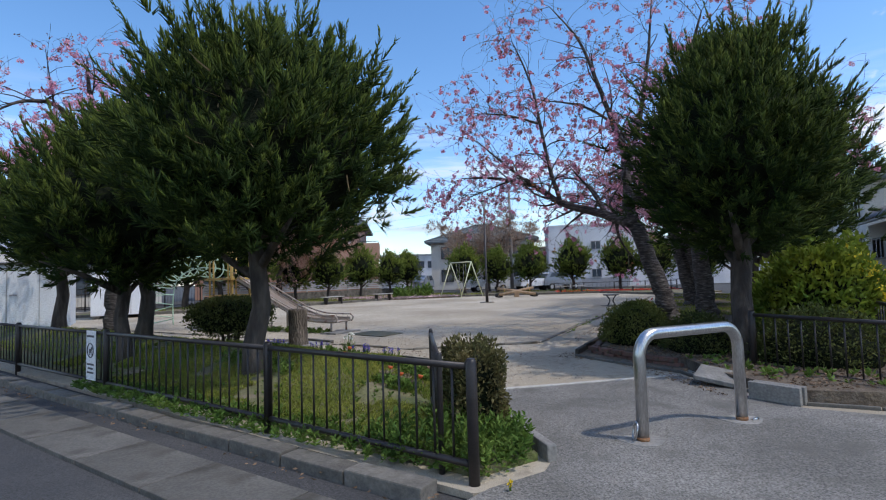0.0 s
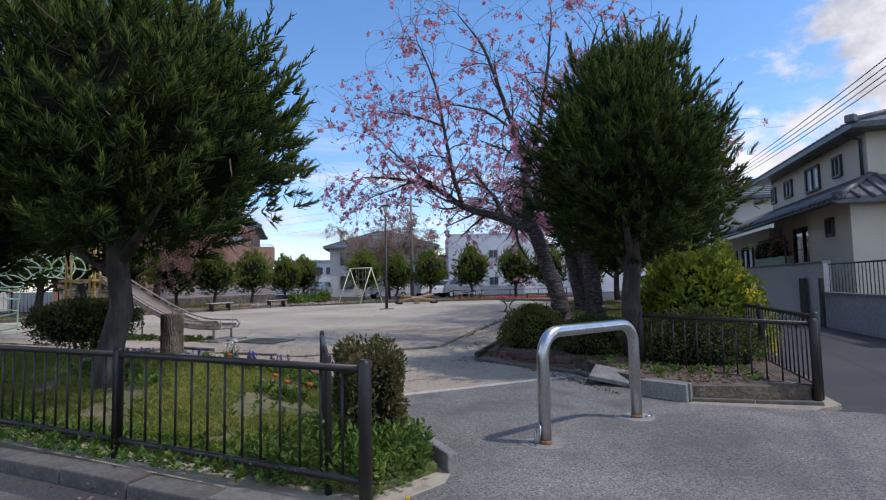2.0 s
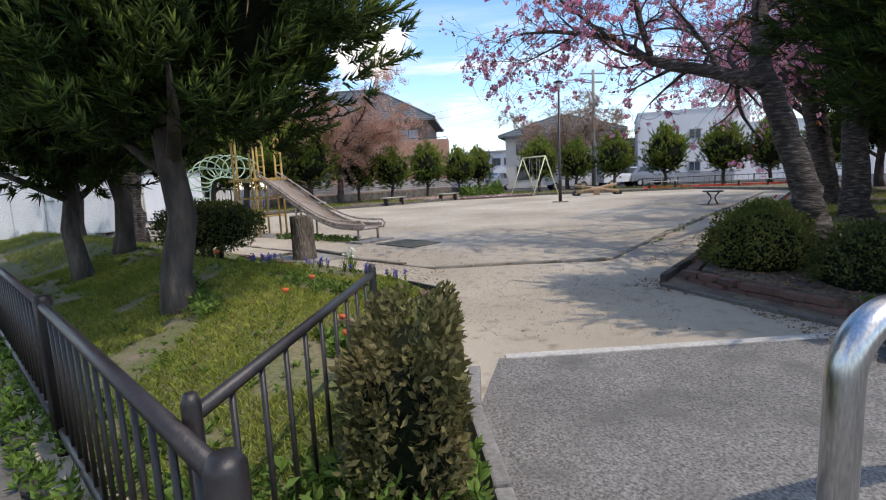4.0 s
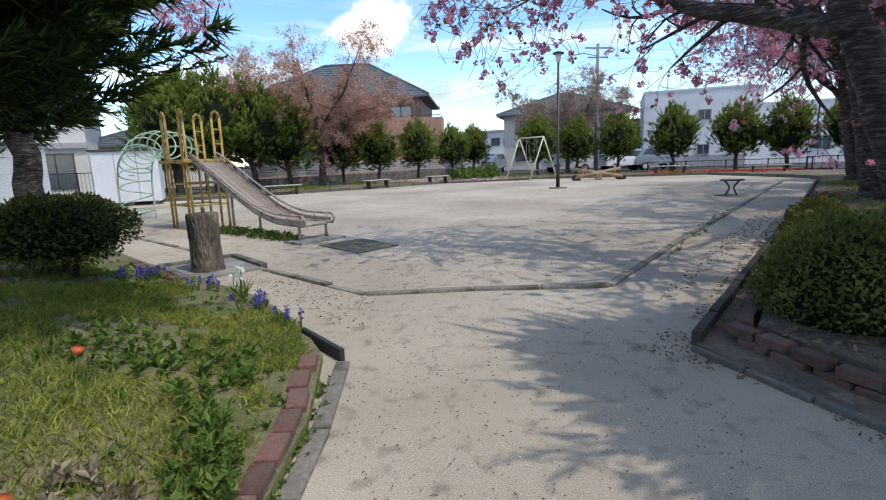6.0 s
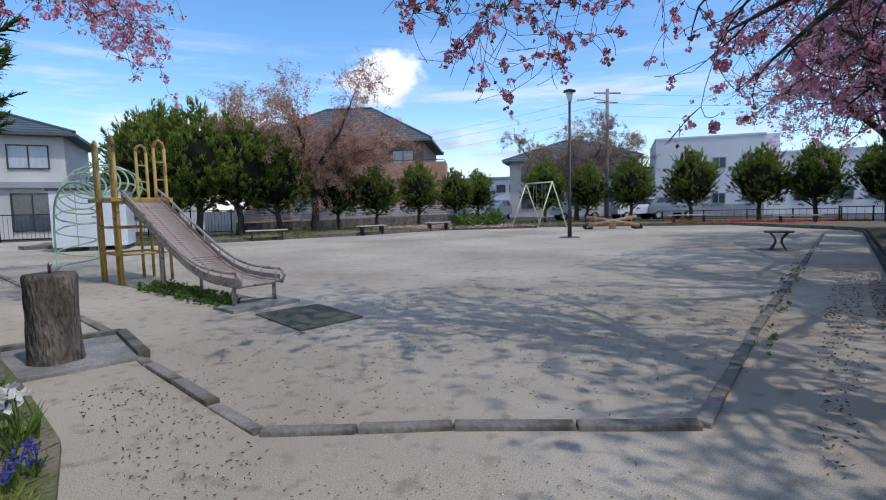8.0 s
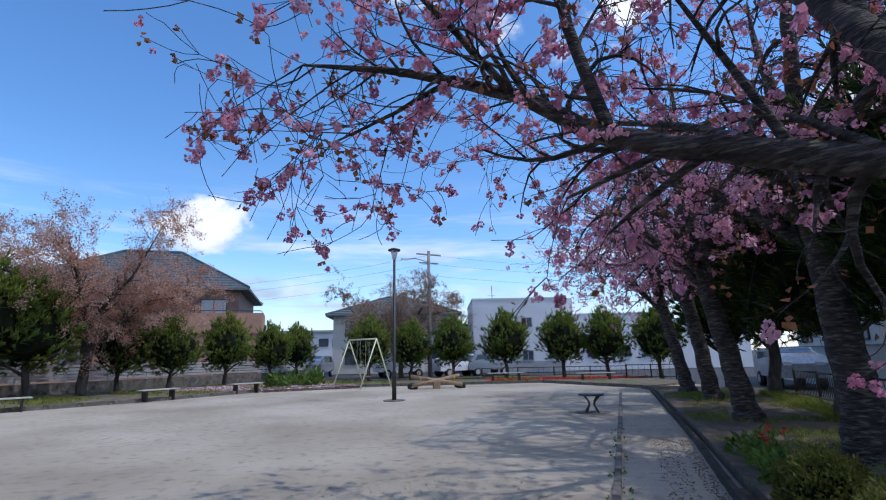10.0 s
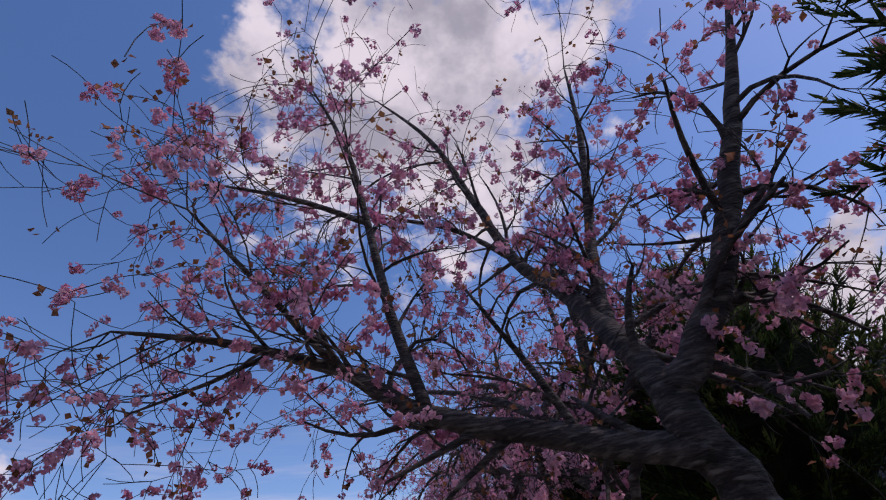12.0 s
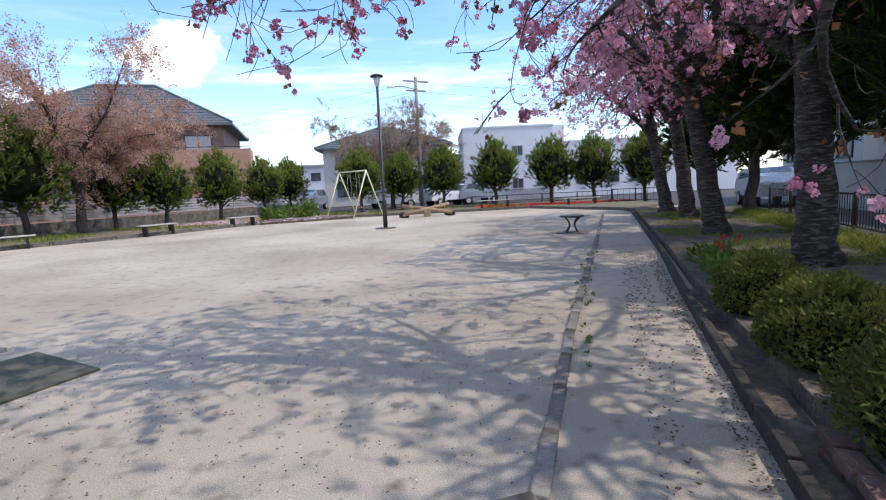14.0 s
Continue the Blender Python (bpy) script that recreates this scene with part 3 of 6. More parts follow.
fence("corner_fence", [(4.55, 4.92), (3.75, 6.6)], "low black steel fence at the bed corner", post_every=1.9)
fence("side_street_fence", [(4.6, 4.95), (6.9, 9.8), (13.0, 22.6)], "low black steel fence along the side street", post_every=2.1, bars=0.13, height=0.78)

stop = thing("barrier_arch", "brushed stainless steel arch barrier standing in the entrance", "barrier")
A, B = Vector((1.666, 4.20, 0)), Vector((2.638, 4.71, 0))
ax = (B - A).normalized()
pts = [A - Vector((0, 0, 0.08))]
for c, a0 in ((A + ax * 0.17, 180), (B - ax * 0.17, 90)):
    for k in range(9):
        a = radians(a0 - k * 90 / 8)
        pts.append(c + ax * (0.17 * math.cos(a)) + Vector((0, 0, 0.62 + 0.17 * math.sin(a))))
pts.append(B - Vector((0, 0, 0.08)))
Geo().tube(pts, 0.045, 20).part("arch_tube", M["steel"], stop, "brushed steel tube", True)
for p in (A, B):
    ring = Geo()
    ring.tube([(p.x, p.y, 0.003), (p.x, p.y, 0.035)], [0.0475, 0.0465], 20)
    ring.part("rust_band", M["rust"], stop, "rusty foot of the tube", True)
    Geo().prism([(p.x + 0.17 * math.cos(a) * (1 + .15 * math.sin(3 * a)), p.y + 0.14 * math.sin(a)) for a in [2 * math.pi * k / 18 for k in range(18)]], 0.0, 0.0085).part("mortar_patch", M["concrete"], stop, "pale mortar patch")
ringp = A + Vector((-0.062, -0.02, 0.085))
Geo().tube([(ringp.x + 0.012 * math.sin(a), ringp.y + 0.045 * math.cos(a), ringp.z + 0.06 * math.sin(a)) for a in [2 * math.pi * k / 20 for k in range(21)]], 0.008, 8, False).part("lock_ring", M["steel"], stop, "steel locking ring", True)
Geo().tube([(B.x + 0.07, B.y - 0.03, 0.01), (B.x + 0.13, B.y + 0.0, 0.018)], 0.014, 8).part("lock_pin", M["steel"], stop, "steel locking pin", True)

# loose slabs
st = Geo().box(0, 0, 0, 0.42, 0.36, 0.05).mesh("flagstone", M["concrete"], bevel=0.012)
ob = tagged(new("flagstone", st), "loose grey flagstone tilted on the bed edge", "stone slab")
ob.matrix_world = pose(3.08, 6.08, 0.075, 12, 8, -35)
for i in range(2):
    blk = Geo().box(0, 0, 0, 0.44, 0.055, 0.165).mesh("concrete_block", M["concrete"], bevel=0.006)
    ob = tagged(new("concrete_block", blk), "grey concrete kerb block set upright at the bed edge", "concrete block", "blocks at the bed")
    ob.matrix_world = pose(3.23 + i * 0.065, 5.28 + i * 0.035, 0.005, 3, 0, -52)


# ---- trees ----
def sprays(rng, pos, direction, length, radius):
    """Pointed shoots: slim three-sided spikes, a little bent."""
    n = len(pos)
    d = unit(direction)
    s = unit(np.cross(d, rng.normal(size=(n, 3))))
    t = np.cross(d, s)
    L, R = length[:, None], radius[:, None]
    bend = rng.normal(size=(n, 3)) * 0.10 + np.array([0, 0, 0.10])
    rows = [pos + d * L * 0.12 + (s * math.cos(2.0944 * k) + t * math.sin(2.0944 * k)) * R * (0.7 + 0.6 * rng.random((n, 1))) for k in range(3)]
    rows.append(pos + d * L + bend * L)
    v = np.stack(rows, 1).reshape(-1, 3)
    b = np.arange(n)[:, None, None] * 4
    return v, (b + np.array([(0, 1, 3), (1, 2, 3), (2, 0, 3)])[None]).reshape(-1, 3)


def crown_shape(rng, n, lo=0.45, flame=0.0):
    """Points and outward directions in a unit crown: round below, pointed above, with lobes."""
    d = unit(rng.normal(size=(n, 3)))
    r = lo + (1 - lo) * rng.random(n) ** 0.45
    lob = 1 + 0.12 * np.sin(d[:, 0] * 6 + 1) * np.sin(d[:, 1] * 7) + 0.10 * np.sin(d[:, 2] * 11 + d[:, 0] * 8 + d[:, 1] * 5)
    p = d * (r * lob)[:, None]
    up = np.clip(p[:, 2], 0, None)
    p[:, 0] *= 1 - flame * up
    p[:, 1] *= 1 - flame * up
    return p, d, r


def juniper(name, seed, rx, rz, z0, trunk_r, n, lean=(0, 0), flame=0.25, label="", size=1.0, dry=0, long=1.0, core=0.75, mat="needles", per=30):
    rng = np.random.default_rng(seed)
    root = thing(name, label, "conifer tree")
    zc = z0 + rz
    lx, ly = lean
    g = Geo()
    pts, rad = [], []
    for i in range(7):
        t = i / 6
        pts.append((lx * t * t + 0.05 * math.sin(i * 2.1 + seed), ly * t * t + 0.05 * math.cos(i * 1.7 + seed), -0.15 + t * (zc + 0.15)))
        rad.append(trunk_r * (1.35 - 0.3 * min(1, t * 6) - 0.55 * t))
    g.tube(pts, rad, 12)
    for k in range(9):
        a = k * 2.4 + seed
        h = z0 * 0.85 + (k / 9) * rz * 0.9
        e = 0.75 * rx
        g2 = Geo()
        g2.tube([(lx * .5, ly * .5, h), (lx + e * 0.5 * math.cos(a), ly + e * 0.5 * math.sin(a), h + 0.25 * rz), (lx + e * math.cos(a), ly + e * math.sin(a), h + 0.42 * rz)], [trunk_r * 0.5, trunk_r * 0.3, 0.012], 7)
        g2.part("branch", M["bark"], root, "", True)
    me = g.mesh("trunk", M["bark"], True)
    new_at("trunk", me, root, Matrix())
    # boughs hold tufts, tufts are feathered with ascending shoots
    group = 8
    boughs = max(20, n // (24 * group))
    p, d, r = crown_shape(rng, boughs, 0.80, flame)
    k = boughs * group
    own = np.repeat(np.arange(boughs), group)
    side = rng.normal(size=(k, 3)) * 0.15
    p = (p[own] + side * np.array([1, 1, 0.8])) * (1.03 - 0.26 * rng.random(k) ** 1.5)[:, None]
    base = p * np.array([rx, rx, rz]) * 0.95 + np.array([lx, ly, zc])
    base[:, 2] = np.maximum(base[:, 2], z0 + 0.30 * rng.random(k))
    lift = 0.50 + 0.55 * np.clip(p[:, 2], 0, 1)
    axis = unit((d[own] + side * 1.2) * np.array([1, 1, 0.5]) + np.column_stack([np.zeros((k, 2)), lift]) + rng.normal(size=(k, 3)) * 0.12)
    reach = (0.17 + 0.16 * rng.random(k) + 0.26 * (rng.random(k) > 0.88)) * long * size ** 0.4
    curl = rng.normal(size=(k, 3)) * 0.14 + np.array([0, 0, 0.24])
    i = np.repeat(np.arange(k), per)
    s = np.tile((np.arange(per) + 0.5) / per, k)
    pos = base[i] + axis[i] * (reach[i] * s)[:, None] + curl[i] * (reach[i] * s * s)[:, None]
    out = unit(rng.normal(size=(len(i), 3)))
    direction = axis[i] + curl[i] * (2 * s)[:, None] + out * (0.95 * (1 - 0.5 * s))[:, None]
    L = (0.15 - 0.10 * s) * (0.7 + 0.6 * rng.random(len(i))) * size * (0.75 + 0.5 * long)
    R = (0.0075 + 0.0065 * rng.random(len(i))) * size
    # Outer and upper shoots get the sunlit colour, the rest the darker one.
    sunlit = s + 0.35 * rng.normal(size=len(i)) + 0.25 * p[i, 2] > 0.62
    for name_, sel, m_ in (("crown", ~sunlit, mat), ("fresh_growth", sunlit, mat + "_tip")):
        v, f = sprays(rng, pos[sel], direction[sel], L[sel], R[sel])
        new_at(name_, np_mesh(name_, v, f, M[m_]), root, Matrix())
    # Lumpy solid core; its black colour paints the crown's inner shade.
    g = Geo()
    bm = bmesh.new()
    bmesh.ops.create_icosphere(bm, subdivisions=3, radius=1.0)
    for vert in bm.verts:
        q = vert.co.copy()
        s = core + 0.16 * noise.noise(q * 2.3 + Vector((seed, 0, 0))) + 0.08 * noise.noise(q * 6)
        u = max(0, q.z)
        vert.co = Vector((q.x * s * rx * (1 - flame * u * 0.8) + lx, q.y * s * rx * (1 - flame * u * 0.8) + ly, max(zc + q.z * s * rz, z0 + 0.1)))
    me = bpy.data.meshes.new("dark_shade_core")
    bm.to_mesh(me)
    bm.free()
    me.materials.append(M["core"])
    new_at("dark_shade_core", me, root, Matrix())
    if dry:
        p, d, r = crown_shape(rng, dry, 0.9, flame)
        keep = (p[:, 1] < -0.3) & (p[:, 0] > -0.1) & (np.abs(p[:, 2]) < 0.5)
        p, d = p[keep], d[keep]
        pos = p * np.array([rx, rx, rz]) * 1.02 + np.array([lx, ly, zc])
        v, f = blades(rng, pos, d + rng.normal(size=pos.shape) * 0.6, 0.35, 0.02, np.array([0, 0, 0.3]))
        new_at("dead_sprays", np_mesh("dead_sprays", v, f, M["needles_dry"]), root, Matrix())
    return root


big = juniper("juniper_tree", 3, 1.66, 1.40, 1.36, 0.135, 62000, (0.05, 0.1), 0.2, "broad dark green juniper with a rough trunk", 1.0, 160)
big.matrix_world = pose(-2.3, 6.5, lawn_z(-2.3, 6.5) - 0.04)
mid = juniper("juniper_tree", 4, 1.55, 1.40, 1.36, 0.14, 30000, (0.1, 0.0), 0.2, "dark green juniper with a leaning trunk", 1.25, per=30)
mid.matrix_world = pose(-5.62, 9.25, lawn_z(-5.62, 9.25) - 0.04)
for x, y, sc, a, lab in ((-5.15, 8.05, 0.85, 220, "dark green juniper crowding its neighbour"), (-9.6, 12.0, 1.05, 60, "dark green juniper near the white shed")):
    t = copy_thing(mid, pose(x, y, lawn_z(x, y) - 0.04, 0, 0, a))
    t.scale = (sc, sc, sc)
    tagged(t, lab)
tall = juniper("juniper_tree", 8, 1.2, 1.5, 1.42, 0.15, 52000, (0.05, 0.05), 0.28, "dense dark green juniper beside the entrance path", 0.95, 0, 0.85, 0.77)
tall.matrix_world = pose(3.92, 7.1, 0.1)
tall.scale = (0.95, 0.95, 0.95)
row = juniper("juniper_tree", 9, 1.75, 1.85, 1.45, 0.17, 34000, (0.1, 0.1), 0.3, "dark green juniper in the row along the side street", 1.25, 0, 0.9, 0.74, "needles", 26)
row.matrix_world = pose(7.4, 12.3, 0.1)
for x, y, sc, a in ((9.3, 17.0, 1.05, 200), (11.6, 21.6, 1.0, 300), (12.9, 25.5, 0.9, 20)):
    t = copy_thing(row, pose(x, y, 0.1, 0, 0, a))
    t.scale = (sc, sc, sc)
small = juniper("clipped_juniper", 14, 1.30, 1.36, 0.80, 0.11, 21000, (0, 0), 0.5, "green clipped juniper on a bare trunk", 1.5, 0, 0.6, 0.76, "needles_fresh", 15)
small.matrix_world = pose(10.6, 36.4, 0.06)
SMALL = [(15.2, 34.4, 1.0), (12.8, 35.6, 1.0), (7.5, 37.2, 1.02), (4.5, 37.8, 0.95), (2.1, 37.9, 0.9), (-0.3, 37.6, 0.95),
         (-5.3, 43.4, 0.95), (-6.3, 40.2, 0.92), (-7.8, 36.6, 0.98), (-9.2, 33.2, 0.92), (-11.2, 32.6, 0.95), (-12.4, 28.6, 1.25), (-13.5, 27.2, 1.4), (-14.8, 26.2, 1.5), (-16.0, 25.2, 1.45), (-17.4, 26.6, 1.45)]
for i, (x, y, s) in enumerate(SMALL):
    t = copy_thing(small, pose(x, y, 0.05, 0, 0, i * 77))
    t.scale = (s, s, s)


def grow(rng, g, p, d, r, length, depth, tips, gravity=0.0, kink=0.25, nodes=5, min_r=0.004, kids=3):
    """A branch of a tree that arches one way, with its own branches in turn."""
    pts, rad, dirs = [p.copy()], [r], [d.copy()]
    arch = Vector(rng.normal(size=3)) * kink * 2.3
    for i in range(nodes):
        d = (d + arch / nodes + Vector(rng.normal(size=3)) * kink * 0.22 / nodes * 2 + Vector((0, 0, gravity)) / nodes).normalized()
        p = p + d * (length / nodes)
        pts.append(p.copy())
        rad.append(max(min_r, r * (1 - 0.72 * (i + 1) / nodes)))
        dirs.append(d.copy())
    g.tube(pts, rad, 8 if r > 0.04 else (5 if r > 0.012 else 3), False)
    if depth <= 1:
        tips.extend(zip(pts[1:], dirs[1:], [depth] * nodes))
    if depth > 0:
        for k in range(kids):
            i = int(rng.integers(1, nodes + 1))
            side = Vector(rng.normal(size=3))
            nd = (dirs[i] * 0.75 + side.cross(dirs[i]).normalized() * rng.uniform(0.5, 1.0)).normalized()
            grow(rng, g, pts[i], nd, max(min_r, rad[i] * 0.62), length * rng.uniform(0.5, 0.75), depth - 1, tips, gravity, kink * 1.15, max(4, nodes - 1), min_r, kids)


def bloom(rng, tips, share, per, size, petal):
    """Loose clusters of leaves at some of the twigs' points."""
    pick = [t for t in tips if rng.random() < share]
    c = np.array([t[0] for t in pick])
    n = len(c)
    rep = np.repeat(np.arange(n), per)
    sz = (0.6 + 0.8 * rng.random(n))[rep] * size
    d = unit(rng.normal(size=(len(rep), 3)))
    pos = c[rep] + d * (sz * rng.random(len(rep)) ** 0.5)[:, None] + np.array([0, 0, -0.4 * size])
    return leaf_cards(rng, pos, unit(d + rng.normal(size=d.shape) * 0.8), petal * (0.7 + 0.6 * rng.random(len(rep))), petal * 0.9, 0.5)


def pompons(rng, tips, share, flowers, petals, radius):
    """Hanging bunches of round double flowers, each a ball of overlapping petals."""
    c = np.array([t[0] for t in tips if rng.random() < share])
    n = len(c)
    count = rng.integers(1, flowers + 1, n)
    f = np.repeat(np.arange(n), count)
    fr = radius * (0.7 + 0.5 * rng.random(len(f)))
    fc = c[f] + rng.normal(size=(len(f), 3)) * radius * 0.95 + np.array([0, 0, -1.5 * radius])
    i = np.repeat(np.arange(len(f)), petals)
    d = unit(rng.normal(size=(len(i), 3)))
    around = unit(np.cross(d, rng.normal(size=d.shape)))
    L = fr[i] * 1.25
    pos = fc[i] + d * (fr[i] * 0.8)[:, None] - around * (L * 0.5)[:, None]
    return leaf_cards(rng, pos, around + d * 0.25, L, L * 0.95, 0.5)


def cherry(name, seed, limbs, label, bark, depth=3, kids=4, flower=0.5, leaf=0.4, per=16, size=0.045, petal=0.032, gravity=-0.05, twig=0.45, mats=("blossom", "bronze"), leaf_len=0.05, balls=None):
    """limbs: lines of (x, y, z, radius), the first of which is the trunk."""
    rng = np.random.default_rng(seed)
    root = thing(name, label, "cherry tree")
    tips = []
    for i, limb in enumerate(limbs):
        line = smooth_line([q[:3] for q in limb], 5)
        rr = [np.interp(k / 5, range(len(limb)), [q[3] for q in limb]) for k in range(len(line))]
        g = Geo()
        line = [p + Vector(rng.normal(size=3)) * r * 0.12 for p, r in zip(line, rr)]
        g.tube(line, rr, 12)
        new_at("trunk" if i == 0 else "limb", g.mesh("trunk" if i == 0 else "limb", bark, True), root, Matrix())
    g = Geo()
    for limb in limbs[1:]:
        line = smooth_line([q[:3] for q in limb], 5)
        rr = [np.interp(k / 5, range(len(limb)), [q[3] for q in limb]) for k in range(len(line))]
        for k in range(2, len(line)):
            for _ in range(kids if k < len(line) - 1 else kids + 1):
                d = (line[k] - line[k - 1]).normalized()
                nd = (d * 0.8 + Vector(rng.normal(size=3)).cross(d).normalized() * rng.uniform(0.5, 1.0)).normalized()
                grow(rng, g, line[k], nd, max(0.008, rr[k] * 0.42), twig * rng.uniform(0.7, 1.7), depth, tips, gravity, 0.5, 5, 0.0032, 3)
    new_at("twig_crown", g.mesh("twig_crown", bark, True), root, Matrix())
    v, f = pompons(rng, tips, flower, *balls) if balls else bloom(rng, tips, flower, per, size, petal)
    new_at("blossom", np_mesh("blossom", v, f, M[mats[0]]), root, Matrix())
    if leaf:
        v, f = bloom(rng, tips, leaf, 4, size * 1.3, leaf_len)
        new_at("young_foliage", np_mesh("young_foliage", v, f, M[mats[1]]), root, Matrix())
    return root


# nearest cherry: a leaning trunk, one long limb over the yard, upright limbs
CH1 = [
    [(3.95, 9.36, -0.05, 0.225), (3.87, 9.50, 0.45, 0.172), (3.78, 9.64, 0.95, 0.152), (3.62, 9.80, 1.65, 0.138), (3.40, 9.88, 2.3, 0.128), (3.38, 9.95, 2.6, 0.112)],
    [(3.40, 9.82, 2.15, 0.099), (3.05, 10.4, 2.42, 0.087), (2.3, 11.0, 2.78, 0.070), (1.75, 11.3, 3.22, 0.052), (0.95, 11.4, 3.42, 0.030), (0.25, 11.4, 3.45, 0.008)],
    [(3.38, 9.93, 2.52, 0.103), (3.5, 10.35, 3.2, 0.087), (3.58, 10.73, 3.73, 0.075), (3.55, 11.28, 4.5, 0.060), (3.32, 11.45, 5.4, 0.046), (2.98, 11.6, 6.5, 0.029), (2.4, 11.9, 7.5, 0.008)],
    [(3.38, 9.9, 2.5, 0.108), (3.7, 9.62, 3.0, 0.091), (3.92, 9.32, 3.65, 0.075), (4.1, 8.95, 4.5, 0.049), (4.3, 8.6, 5.5, 0.010)],
    [(3.5, 10.35, 3.2, 0.062), (3.8, 10.5, 4.1, 0.052), (3.99, 10.31, 5.35, 0.034), (4.1, 10.2, 6.6, 0.008)],
    [(2.3, 11.0, 2.78, 0.049), (2.1, 11.05, 3.6, 0.041), (1.95, 11.08, 4.5, 0.033), (1.8, 11.12, 5.4, 0.025), (1.43, 11.2, 6.4, 0.008)],
    [(1.95, 11.08, 4.5, 0.028), (1.3, 11.2, 4.75, 0.022), (0.7, 11.3, 4.85, 0.008)],
    [(1.75, 11.3, 3.22, 0.030), (1.2, 11.0, 3.6, 0.023), (0.6, 10.8, 4.1, 0.008)],
    [(1.3, 11.38, 3.36, 0.025), (0.9, 11.7, 3.25, 0.016), (0.4, 12.0, 3.12, 0.008)],
    [(3.55, 11.28, 4.5, 0.033), (2.9, 11.5, 5.0, 0.025), (2.0, 11.9, 5.3, 0.008)],
    [(3.92, 9.32, 3.65, 0.037), (4.6, 9.9, 4.2, 0.025), (5.4, 10.4, 4.6, 0.008)],
    [(3.05, 10.4, 2.42, 0.041), (3.1, 11.3, 3.0, 0.033), (2.9, 12.3, 3.5, 0.021), (2.4, 13.2, 3.7, 0.008)],
]
cherry("cherry_tree", 21, CH1, "leaning cherry tree with pink double blossom and bronze leaves", M["cherrybark"], 2, 1, 0.13, 0.06, 46, 0.043, 0.028, -0.10, 0.74, balls=(5, 12, 0.029))


def park_cherry(x, y, seed, lean, label, flower=0.5, s=1.0):
    """A cherry on a tall leaning trunk, with long limbs that rise and then arch over, and two upright ones."""
    cx, cy = lean
    limbs = [[(0, 0, -0.05, 0.29 * s), (cx * .12, cy * .12, 0.35, 0.22 * s), (cx * .4, cy * .4, 1.5, 0.185 * s), (cx * .75, cy * .75, 2.8, 0.165 * s), (cx, cy, 3.9, 0.13 * s)]]
    rng = random.Random(seed)
    for k in range(7):
        a = k * 0.90 + 2.6 + rng.uniform(-0.25, 0.25)
        e = rng.uniform(2.4, 3.8) * s
        t = 0.62 + 0.055 * k
        h = 3.9 * t
        rise = rng.uniform(0.3, 2.0)
        bx, by = cx * t, cy * t
        limbs.append([(bx, by, h, 0.10 * s), (bx + e * .3 * math.cos(a), by + e * .3 * math.sin(a), h + 0.45 + rise * .35, 0.078 * s), (bx + e * .62 * math.cos(a + 0.12), by + e * .62 * math.sin(a + 0.12), h + 0.75 + rise * .7, 0.048 * s),
                      (bx + e * .85 * math.cos(a), by + e * .85 * math.sin(a), h + 0.6 + rise * .75, 0.026 * s), (bx + e * math.cos(a - 0.1), by + e * math.sin(a - 0.1), h + 0.25 + rise * .7, 0.010)])
    for k in range(2):
        a = 1.2 + k * 3.0
        limbs.append([(cx, cy, 3.8, 0.11 * s), (cx + 0.35 * math.cos(a), cy + 0.35 * math.sin(a), 4.7, 0.085 * s), (cx + 0.7 * math.cos(a), cy + 0.7 * math.sin(a), 5.7, 0.05 * s), (cx + 0.8 * math.cos(a), cy + 0.8 * math.sin(a), 6.6, 0.012)])
    t = cherry("cherry_tree", seed, limbs, label, M["cherrybark"], 2, 1, flower, 0.06, 8, 0.055, 0.042, -0.15, 0.70, balls=(4, 7, 0.037))
    t.matrix_world = pose(x, y, 0.1)
    return t


park_cherry(6.35, 13.6, 31, (-0.25, 0.1), "cherry tree with a thick dark trunk and pink blossom", 0.11, 1.05)
c3 = park_cherry(7.5, 17.2, 37, (-0.75, 0.1), "slender leaning cherry tree in pink bloom", 0.16, 0.97)
for x, y, a in ((9.3, 21.0, 25), (10.4, 23.9, -30)):
    copy_thing(c3, pose(x, y, 0.1, 0, 0, a))

LEFT = [[(0, 0, 0, 0.22), (0.1, 0, 1.2, 0.17), (-0.1, 0.1, 2.2, 0.15)]]
for k in range(9):
    a = k * 0.72
    e = 3.3 + 1.5 * ((k * 7) % 5) / 5
    h = 1.7 + 0.12 * k
    LEFT.append([(0, 0, h, 0.10), (e * .35 * math.cos(a), e * .35 * math.sin(a), h + 1.2, 0.075), (e * .7 * math.cos(a), e * .7 * math.sin(a), h + 2.1, 0.045), (e * 1.1 * math.cos(a), e * 1.1 * math.sin(a), h + 2.3 + (k % 3) * 0.8, 0.014)])
t = cherry("cherry_tree", 44, LEFT, "wide cherry tree with orange-brown young leaves", M["bark"], 2, 2, 0.58, 0.10, 13, 0.15, 0.055, 0.22, 1.05, ("peach", "bronze"), 0.07)
t.matrix_world = pose(-11.6, 30.6, 0.05)
t.scale = (1.0, 1.0, 1.0)
t = cherry("cherry_tree", 45, LEFT, "cherry tree with sparse pale brown leaves", M["bark"], 2, 2, 0.80, 0.2, 9, 0.13, 0.058, 0.26, 0.95, ("bud", "bronze"), 0.08)
t.matrix_world = pose(1.6, 43.0, 0.0, 0, 0, 100)
t.scale = (0.82, 0.82, 0.92)
lc = park_cherry(-8.5, 12.4, 52, (0.3, -0.2), "cherry tree with fading blossom and bronze leaves beside the junipers", 0.24, 1.15)


